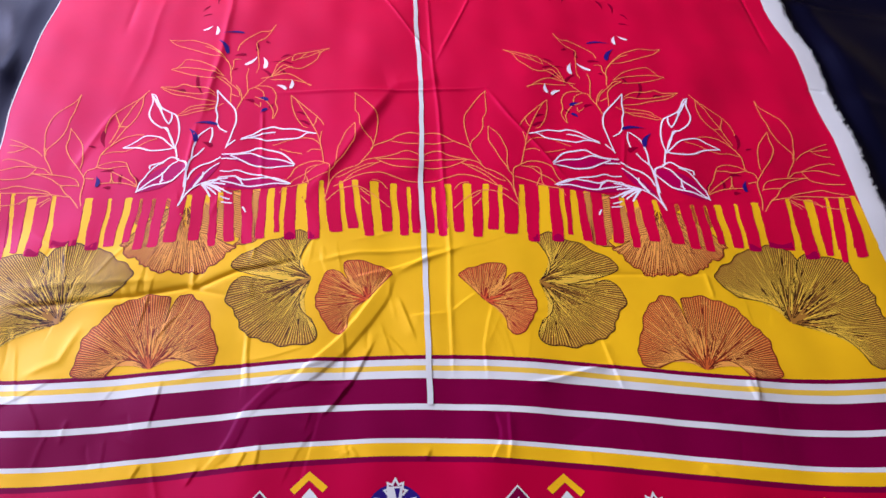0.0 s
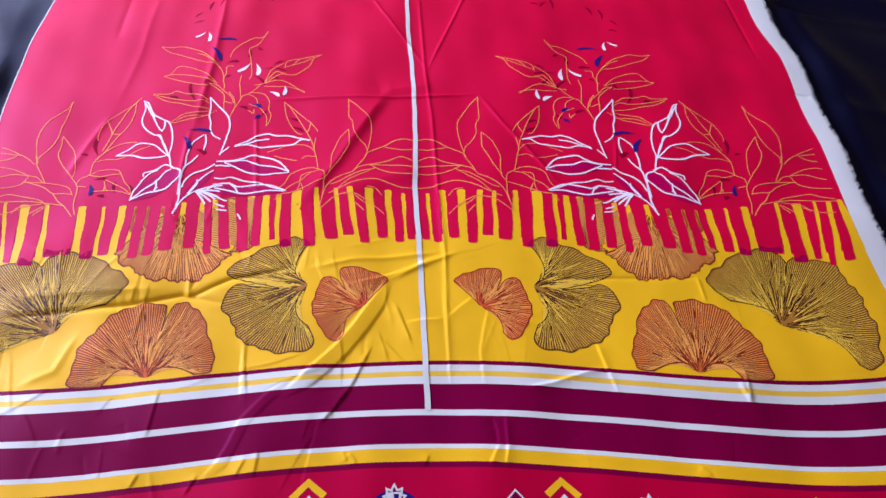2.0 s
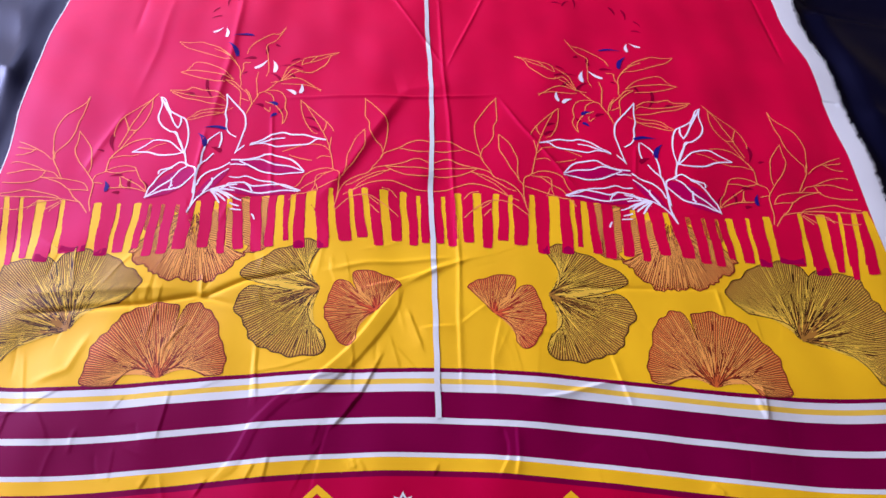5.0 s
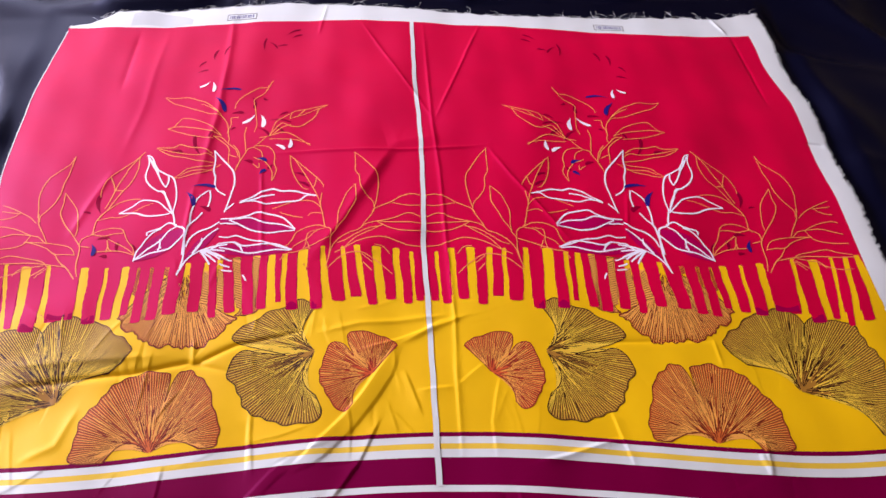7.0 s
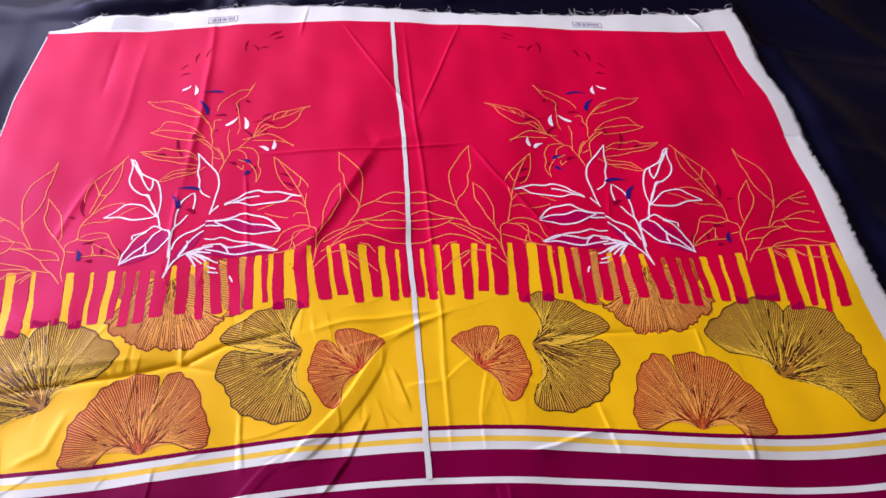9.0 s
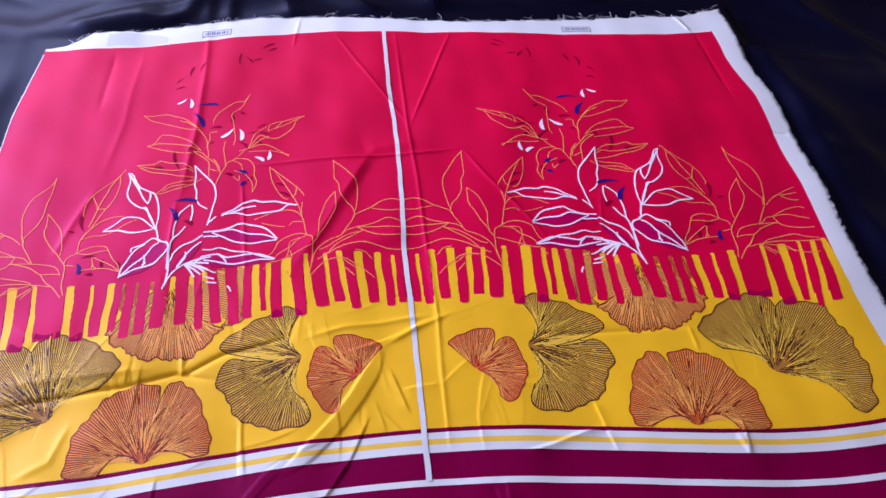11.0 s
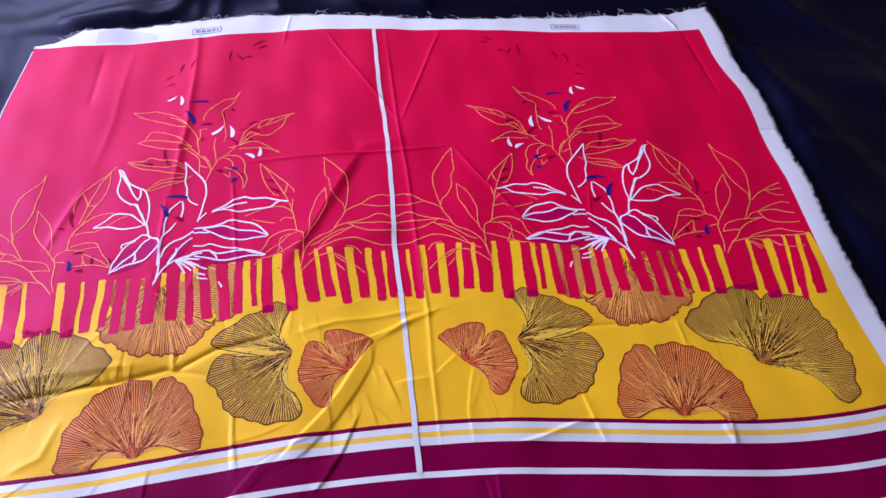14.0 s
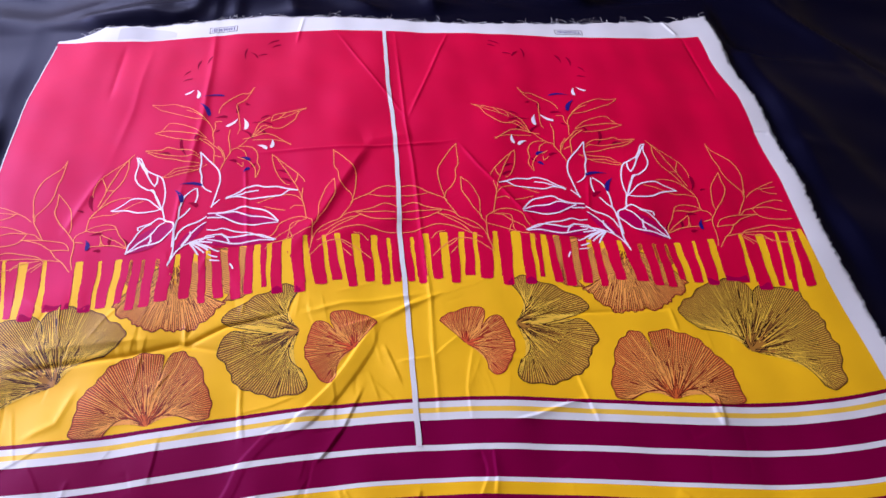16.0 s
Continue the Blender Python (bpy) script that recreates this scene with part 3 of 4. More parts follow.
REDS = (BRICK, GARNET, SAND)
OLIVES, RUSTS = (OLIVE, UMBER, STRAW), (RUST, RUSSET, SAND)
SMALL = ((0.072, 0.3962), (-0.013, 0.0159), (0.019, -0.0142), [(-0.03, 0.0345), (-0.023, 0.043), (-0.008, 0.0513), (0.021, 0.0572), (0.031, 0.0492), (0.022, 0.0232), (0.035, 0.0406), (0.049, 0.0422), (0.058, 0.0282), (0.061, -0.0035), (0.05, -0.0299), (0.033, -0.0448), (0.024, -0.0367)])
SIDEWAYS = ((0.141, 0.4298), (0.018, 0.0254), (0.014, -0.0314), [(0.003, 0.0596), (0.014, 0.0711), (0.029, 0.0761), (0.04, 0.0655), (0.066, 0.0581), (0.091, 0.0416), (0.101, 0.0289), (0.089, 0.0171), (0.037, -0.0022), (0.067, 0.0039), (0.091, 0.0084), (0.104, -0.019), (0.083, -0.0541), (0.066, -0.0736), (0.042, -0.0834), (0.021, -0.089), (0.002, -0.09), (-0.008, -0.0837), (-0.009, -0.0708), (-0.002, -0.0565)])
LOW = ((0.319, 0.326), (-0.02, 0.0123), (0.028, 0.0146), [(-0.052, -0.0013), (-0.071, 0.0), (-0.075, 0.0145), (-0.067, 0.0357), (-0.058, 0.061), (-0.033, 0.0958), (-0.013, 0.0896), (-0.006, 0.0584), (-0.007, 0.0864), (-0.002, 0.0962), (0.038, 0.0975), (0.067, 0.0695), (0.082, 0.0458), (0.088, 0.0122), (0.08, -0.0025), (0.049, -0.0048)])
LARGE = ((0.437, 0.3951), (-0.009, 0.0227), (0.05, -0.0158), [(-0.051, 0.0317), (-0.072, 0.0516), (-0.072, 0.0658), (-0.042, 0.0918), (-0.013, 0.1061), (0.016, 0.1168), (0.04, 0.0998), (0.032, 0.0716), (0.047, 0.0992), (0.093, 0.0939), (0.112, 0.0507), (0.118, 0.0037), (0.106, -0.0429), (0.097, -0.0568), (0.086, -0.0625), (0.077, -0.0572)])
BEHIND = ((0.316, 0.5629), (-0.036, -0.05), (0.038, -0.0169), [(-0.072, -0.0736), (-0.06, -0.093), (-0.043, -0.1076), (-0.023, -0.1118), (-0.005, -0.1092), (0.006, -0.1077), (0.028, -0.1016), (0.046, -0.0881), (0.062, -0.078), (0.074, -0.0592)])
HATCHED = ((0.285, 0.5399), (-0.042, -0.0296), (-0.023, 0.0248), [(-0.038, -0.0482), (-0.057, -0.051), (-0.067, -0.0474), (-0.07, -0.0237), (-0.068, 0.0029), (-0.064, 0.0206), (-0.05, 0.0359), (-0.031, 0.0378), (-0.012, 0.0366)])
for side in (1, -1):
    ginkgo(SMALL, REDS, 84, side, 0.0004, 11, "rust ginkgo leaf print with russet ribs")
    ginkgo(SIDEWAYS, OLIVES, 126, side, 0.0004, 12, "olive ginkgo leaf print with umber ribs")
    ginkgo(LOW, RUSTS, 132, side, 0.0004, 13, "rust ginkgo leaf print with russet ribs")
    ginkgo(LARGE, OLIVES, 144, side, 0.0004, 14, "olive ginkgo leaf print with umber ribs")
    ginkgo(BEHIND, RUSTS, 104, side, 0.0002, 15, "rust ginkgo leaf print behind the fringe")
    ginkgo(HATCHED, RUSTS, 66, side, 0.0002, 16, "rust ginkgo leaf print behind the fringe")


# close hatching where the rust leaves show between the fingers
for side in (1, -1):
    for i, top_v, low_v, ink, fill in ((9, 0.578, 0.500, RUSSET, SAND), (10, 0.574, 0.500, RUSSET, SAND), (11, 0.562, 0.500, RUSSET, SAND), (12, 0.560, 0.512, RUSSET, SAND),
                                       (14, 0.5695, 0.558, RUSSET, RUST), (15, 0.571, 0.540, RUSSET, RUST), (16, 0.572, 0.534, RUSSET, RUST)):
        c, d, w = FINGER_TOPS[i]

        def across(s, v):
            t = (v - SPLIT) / (w - SPLIT)
            lo, hi = FINGER_ENDS[i][1] * (1 - t) + c * t + 0.0008, FINGER_ENDS[i + 1][0] * (1 - t) + d * t - 0.0008
            return lo + (hi - lo) * s
        owner = patch("hatched_field", (lambda s, t: (across(s, low_v + (top_v - low_v) * t), low_v + (top_v - low_v) * t + 0.002 * s), 4, 40), fill, fabric, 0.00095, side)
        strokes = []
        for v in np.arange(low_v + 0.001, top_v - 0.001, 0.0036):
            tilt = 0.0045 + 0.0015 * math.sin(60 * v + i)
            way = np.stack([across(np.linspace(0, 1, 6), v), v + tilt * np.linspace(-0.5, 0.5, 6)], -1)
            strokes.append(ribbon(way, 0.0010, 0.00115, side))
        tagged(mesh_object("hatching", *joined(strokes), ink, owner), kind="stuff")


# sprigs of leaves drawn in a few loose strokes each
def leaf(*strokes):
    return "leaf_outline", strokes


def stems(*strokes):
    return "stem", strokes


def petal(bx, by, tx, ty, width):
    return bx, by, tx, ty, width


def sprig(name, items, mat, width, lift, side, seed, label):
    rng = random.Random(seed)
    top_part = tagged(new(name), label)
    top_part.parent = fabric
    for kind, strokes in items:
        pieces = []
        for k, way in enumerate(strokes):
            w = smooth_way(way, 0.0016)
            t = np.linspace(0, 1, len(w))[:, None]
            w = w + 0.00022 * np.sin(t * (23, 31) * len(way) + rng.random() * 6)
            pieces.append(ribbon(w, width * (0.9 + 0.2 * rng.random()), lift + 0.00005 * k, side, 0.2))
        if kind == "stem":
            for v, f in pieces:
                mesh_object("stem", v, f, mat, top_part)
        else:
            mesh_object("leaf_outline", *joined(pieces), mat, top_part)


def upper_sprig():
    yield leaf(((0.225, 0.9131), (0.234, 0.8994), (0.248, 0.8987), (0.265, 0.8894), (0.277, 0.8804), (0.284, 0.8705), (0.286, 0.8607)), ((0.225, 0.9131), (0.234, 0.8944), (0.241, 0.8845), (0.255, 0.8747), (0.253, 0.8583), (0.251, 0.8409), (0.249, 0.8204), (0.252, 0.8078)))
    yield leaf(((0.139, 0.8609), (0.156, 0.8562), (0.174, 0.8508), (0.187, 0.8477), (0.195, 0.8429), (0.198, 0.8303)), ((0.139, 0.8609), (0.152, 0.8526), (0.159, 0.8365), (0.171, 0.8242), (0.183, 0.8149), (0.196, 0.8149), (0.21, 0.8211), (0.221, 0.8068), (0.228, 0.7958)), ((0.152, 0.8546), (0.169, 0.844), (0.186, 0.8365), (0.198, 0.8303)), ((0.174, 0.8508), (0.186, 0.8365)), ((0.199, 0.8405), (0.211, 0.8314), (0.219, 0.8236), (0.225, 0.8044), (0.228, 0.7958)), ((0.196, 0.8179), (0.209, 0.8119), (0.226, 0.7955)))
    yield leaf(((0.167, 0.7763), (0.179, 0.7861), (0.194, 0.7975), (0.207, 0.8015), (0.22, 0.7985), (0.232, 0.7954), (0.243, 0.7942)), ((0.167, 0.7793), (0.188, 0.7865), (0.21, 0.7879), (0.227, 0.7896)))
    yield leaf(((0.247, 0.7787), (0.234, 0.7766), (0.224, 0.771), (0.217, 0.7567), (0.217, 0.7416), (0.213, 0.7299), (0.216, 0.7162), (0.219, 0.7106)), ((0.251, 0.7763), (0.238, 0.7662), (0.233, 0.7502), (0.224, 0.7367), (0.219, 0.7248), (0.219, 0.7106)), ((0.234, 0.7484), (0.248, 0.7557)), ((0.239, 0.7441), (0.239, 0.735), (0.248, 0.7436)))
    yield leaf(((0.299, 0.8377), (0.313, 0.8582), (0.33, 0.876), (0.345, 0.8845), (0.36, 0.8918), (0.378, 0.8916), (0.394, 0.895)), ((0.394, 0.895), (0.38, 0.8809), (0.364, 0.8724), (0.345, 0.8624), (0.325, 0.8531), (0.308, 0.8483), (0.3, 0.8379)), ((0.307, 0.8501), (0.323, 0.8658), (0.338, 0.8743)))
    yield leaf(((0.303, 0.8082), (0.32, 0.8271), (0.332, 0.8351), (0.349, 0.8429), (0.363, 0.8451), (0.37, 0.8361), (0.377, 0.8281), (0.385, 0.8263)), ((0.303, 0.8082), (0.313, 0.8138), (0.327, 0.8202), (0.35, 0.8259), (0.368, 0.8287), (0.385, 0.8263)), ((0.385, 0.8263), (0.37, 0.8189), (0.352, 0.8121), (0.333, 0.807), (0.316, 0.8032)))
    yield leaf(((0.313, 0.7745), (0.329, 0.7862), (0.347, 0.7891), (0.363, 0.7946), (0.373, 0.7901), (0.397, 0.7926)), ((0.397, 0.7916), (0.375, 0.7833), (0.353, 0.7769), (0.335, 0.774), (0.32, 0.7746), (0.308, 0.7655)), ((0.393, 0.788), (0.374, 0.776), (0.351, 0.7694), (0.333, 0.7625), (0.307, 0.7563)))
    yield leaf(((0.304, 0.7527), (0.318, 0.75), (0.334, 0.7495), (0.346, 0.7464), (0.353, 0.7383), (0.361, 0.7314)), ((0.297, 0.7516), (0.308, 0.7443), (0.32, 0.7381), (0.335, 0.7355), (0.351, 0.7309), (0.361, 0.7314)), ((0.308, 0.7413), (0.337, 0.7429), (0.352, 0.7351)))
    yield leaf(((0.315, 0.8071), (0.301, 0.7957), (0.29, 0.7818), (0.288, 0.7633), (0.286, 0.7508)), ((0.283, 0.7867), (0.274, 0.7731), (0.269, 0.7541), (0.272, 0.7404)), ((0.289, 0.7695), (0.275, 0.7611)))
    yield stems(((0.232, 0.7954), (0.242, 0.784), (0.251, 0.7763), (0.259, 0.7736), (0.263, 0.7642), (0.271, 0.7463), (0.274, 0.7337)), ((0.279, 0.8415), (0.29, 0.8413), (0.29, 0.8282), (0.294, 0.8157), (0.291, 0.8001), (0.292, 0.7912)), ((0.299, 0.8377), (0.295, 0.827), (0.293, 0.8136)), ((0.265, 0.819), (0.267, 0.8032), (0.265, 0.7908), (0.261, 0.7659)), ((0.292, 0.7912), (0.303, 0.8041), (0.315, 0.8071)), ((0.292, 0.7912), (0.278, 0.7758), (0.272, 0.7606)))


def inner_sprig():
    yield leaf(((0.103, 0.7667), (0.09, 0.7511), (0.075, 0.7253), (0.067, 0.7094), (0.065, 0.6922), (0.067, 0.6703), (0.07, 0.6536), (0.072, 0.6477)), ((0.102, 0.7665), (0.101, 0.7423), (0.1, 0.7201), (0.094, 0.7053), (0.092, 0.685), (0.083, 0.668), (0.075, 0.6591), (0.071, 0.6456), (0.074, 0.6359)))
    yield leaf(((0.1, 0.6889), (0.099, 0.6718), (0.099, 0.6587), (0.106, 0.6425), (0.112, 0.6271), (0.119, 0.6149), (0.122, 0.6062)), ((0.1, 0.6889), (0.113, 0.6734), (0.119, 0.6571), (0.123, 0.6415), (0.121, 0.6202), (0.122, 0.6092)))
    yield leaf(((0.195, 0.7553), (0.178, 0.7376), (0.158, 0.7136), (0.149, 0.6992), (0.147, 0.6929)), ((0.195, 0.7553), (0.192, 0.7327), (0.186, 0.7126), (0.177, 0.6962), (0.17, 0.6921)), ((0.189, 0.7504), (0.176, 0.7252), (0.165, 0.7005), (0.156, 0.6771), (0.151, 0.6572)), ((0.156, 0.7133), (0.16, 0.6977), (0.164, 0.6953)), ((0.15, 0.6823), (0.152, 0.6634), (0.149, 0.6489)))
    yield leaf(((0.151, 0.6572), (0.161, 0.6687), (0.174, 0.6736), (0.19, 0.6729), (0.201, 0.6685), (0.216, 0.6617)), ((0.147, 0.6456), (0.163, 0.6509), (0.17, 0.6468)), ((0.177, 0.6448), (0.195, 0.6505), (0.207, 0.6553)))
    yield leaf(((0.14, 0.6186), (0.152, 0.6252), (0.168, 0.6264), (0.183, 0.6195), (0.187, 0.6059), (0.191, 0.5974), (0.198, 0.5914)), ((0.14, 0.6165), (0.154, 0.6144), (0.165, 0.6048), (0.179, 0.5967), (0.188, 0.5849)), ((0.151, 0.617), (0.166, 0.614), (0.166, 0.5949), (0.168, 0.5851)), ((0.164, 0.5976), (0.158, 0.5827)))
    yield leaf(((0.001, 0.6669), (0.018, 0.67), (0.034, 0.6653), (0.046, 0.6573), (0.07, 0.6455), (0.074, 0.6359)), ((0.001, 0.6509), (0.021, 0.6502), (0.046, 0.6553)))
    yield leaf(((-0, 0.6288), (0.021, 0.6372), (0.04, 0.6297), (0.056, 0.6251), (0.066, 0.6231), (0.08, 0.6185), (0.088, 0.6093)), ((-0, 0.6188), (0.02, 0.6212), (0.04, 0.6217), (0.064, 0.6229)), ((0.066, 0.6231), (0.052, 0.6148), (0.035, 0.6083), (0.016, 0.6059), (-0, 0.6068)))
    yield leaf(((-0.001, 0.5808), (0.019, 0.5831), (0.034, 0.5892), (0.054, 0.5959), (0.074, 0.5928), (0.089, 0.5863), (0.1, 0.5795), (0.118, 0.5706)), ((0.044, 0.569), (0.053, 0.5798), (0.065, 0.5829)), ((0.043, 0.5369), (0.055, 0.5499), (0.068, 0.5611), (0.08, 0.5683), (0.095, 0.5689), (0.11, 0.5636), (0.13, 0.5459)), ((0.067, 0.554), (0.081, 0.5664)), ((0.069, 0.5412), (0.08, 0.5543)))
    yield stems(((0.074, 0.6359), (0.082, 0.6217), (0.088, 0.6093), (0.102, 0.6028), (0.115, 0.5933), (0.123, 0.5812), (0.127, 0.5646), (0.131, 0.5491)), ((0.122, 0.6062), (0.127, 0.5968), (0.126, 0.5796), (0.128, 0.5597)), ((0.149, 0.6519), (0.146, 0.6385), (0.143, 0.627), (0.14, 0.6186), (0.13, 0.6112), (0.127, 0.5968)), ((0.129, 0.597), (0.144, 0.5929), (0.159, 0.5879), (0.177, 0.5823), (0.189, 0.581), (0.196, 0.57)), ((0.058, 0.6153), (0.075, 0.611), (0.09, 0.6015), (0.105, 0.5901), (0.116, 0.5864)), ((0.056, 0.6181), (0.071, 0.6075), (0.09, 0.5945), (0.104, 0.578)))


def outer_sprig():
    yield leaf(((0.512, 0.7873), (0.516, 0.7722), (0.528, 0.7564), (0.537, 0.7444), (0.542, 0.7249), (0.542, 0.7072), (0.537, 0.6872), (0.534, 0.6724)), ((0.512, 0.7873), (0.512, 0.7657), (0.512, 0.7503), (0.514, 0.7339), (0.514, 0.7163), (0.518, 0.6988), (0.526, 0.6836), (0.531, 0.6734), (0.529, 0.6639)))
    yield leaf(((0.508, 0.7169), (0.497, 0.7027), (0.486, 0.6863), (0.48, 0.6662), (0.477, 0.6504), (0.477, 0.639)), ((0.508, 0.7169), (0.506, 0.6981), (0.506, 0.6805), (0.496, 0.6611), (0.483, 0.6446), (0.475, 0.6336)))
    yield leaf(((0.602, 0.6902), (0.588, 0.6917), (0.572, 0.6866), (0.559, 0.6803), (0.545, 0.6727), (0.533, 0.6619)), ((0.596, 0.6819), (0.579, 0.6802), (0.559, 0.6782)), ((0.56, 0.6793), (0.567, 0.6719), (0.582, 0.6664), (0.604, 0.6688)))
    yield leaf(((0.534, 0.64), (0.55, 0.6476), (0.564, 0.6519), (0.581, 0.6527), (0.594, 0.6427), (0.6, 0.636)), ((0.534, 0.64), (0.548, 0.6413), (0.56, 0.6403), (0.574, 0.6338), (0.588, 0.6281), (0.599, 0.6243)), ((0.534, 0.64), (0.54, 0.6254), (0.552, 0.6182), (0.571, 0.6137), (0.597, 0.6116)))
    yield leaf(((0.469, 0.6052), (0.474, 0.6149), (0.482, 0.6217), (0.499, 0.626), (0.516, 0.6279), (0.54, 0.6286)), ((0.47, 0.6063), (0.482, 0.6083), (0.495, 0.6091), (0.509, 0.6192), (0.527, 0.6262), (0.54, 0.6286)))
    yield leaf(((0.413, 0.7888), (0.424, 0.774), (0.437, 0.7604), (0.45, 0.7466), (0.457, 0.733), (0.46, 0.7159), (0.459, 0.7075)), ((0.413, 0.7888), (0.419, 0.7784), (0.417, 0.7598), (0.419, 0.7397), (0.425, 0.7252), (0.433, 0.7139), (0.441, 0.6974), (0.448, 0.6807)), ((0.419, 0.7805), (0.429, 0.7604), (0.433, 0.7456), (0.44, 0.726), (0.444, 0.709), (0.45, 0.687)), ((0.452, 0.7448), (0.444, 0.7264), (0.442, 0.718)), ((0.43, 0.7176), (0.444, 0.7193)))
    yield leaf(((0.402, 0.6976), (0.417, 0.6996), (0.432, 0.6963), (0.442, 0.6882), (0.45, 0.6778), (0.456, 0.665)), ((0.381, 0.6865), (0.396, 0.6825), (0.41, 0.6751), (0.425, 0.6688), (0.441, 0.6696), (0.456, 0.665)))
    yield leaf(((0.456, 0.6402), (0.446, 0.6465), (0.431, 0.6489), (0.418, 0.6443), (0.412, 0.6344), (0.405, 0.6191), (0.396, 0.6057), (0.393, 0.5941)), ((0.456, 0.6402), (0.439, 0.6354), (0.428, 0.6373), (0.414, 0.6367)), ((0.392, 0.5929), (0.404, 0.6057), (0.414, 0.6141), (0.432, 0.6285)), ((0.433, 0.6265), (0.428, 0.6106), (0.423, 0.6049)), ((0.393, 0.593), (0.411, 0.6024), (0.427, 0.6063), (0.445, 0.6082)), ((0.43, 0.6159), (0.43, 0.6067)))
    yield leaf(((0.499, 0.5885), (0.509, 0.5973), (0.531, 0.6022), (0.551, 0.6045), (0.565, 0.598), (0.583, 0.5921)), ((0.475, 0.587), (0.496, 0.5915), (0.52, 0.5946), (0.543, 0.5929), (0.566, 0.5895), (0.597, 0.5871)), ((0.498, 0.5874), (0.507, 0.5784), (0.512, 0.5713)), ((0.502, 0.5876), (0.517, 0.5746)), ((0.505, 0.5909), (0.532, 0.5844), (0.54, 0.5729)), ((0.531, 0.5812), (0.554, 0.5697), (0.574, 0.5681)))
    yield stems(((0.534, 0.6787), (0.53, 0.6618), (0.519, 0.6437), (0.509, 0.6265)), ((0.534, 0.64), (0.523, 0.6375), (0.511, 0.6266)), ((0.495, 0.6091), (0.485, 0.595), (0.474, 0.5849), (0.461, 0.5673)), ((0.475, 0.6336), (0.466, 0.6194), (0.464, 0.6048), (0.463, 0.5871), (0.458, 0.5702)), ((0.451, 0.6779), (0.456, 0.665), (0.456, 0.6526), (0.456, 0.6402), (0.466, 0.6339), (0.468, 0.6227)), ((0.453, 0.6172), (0.465, 0.6204)))


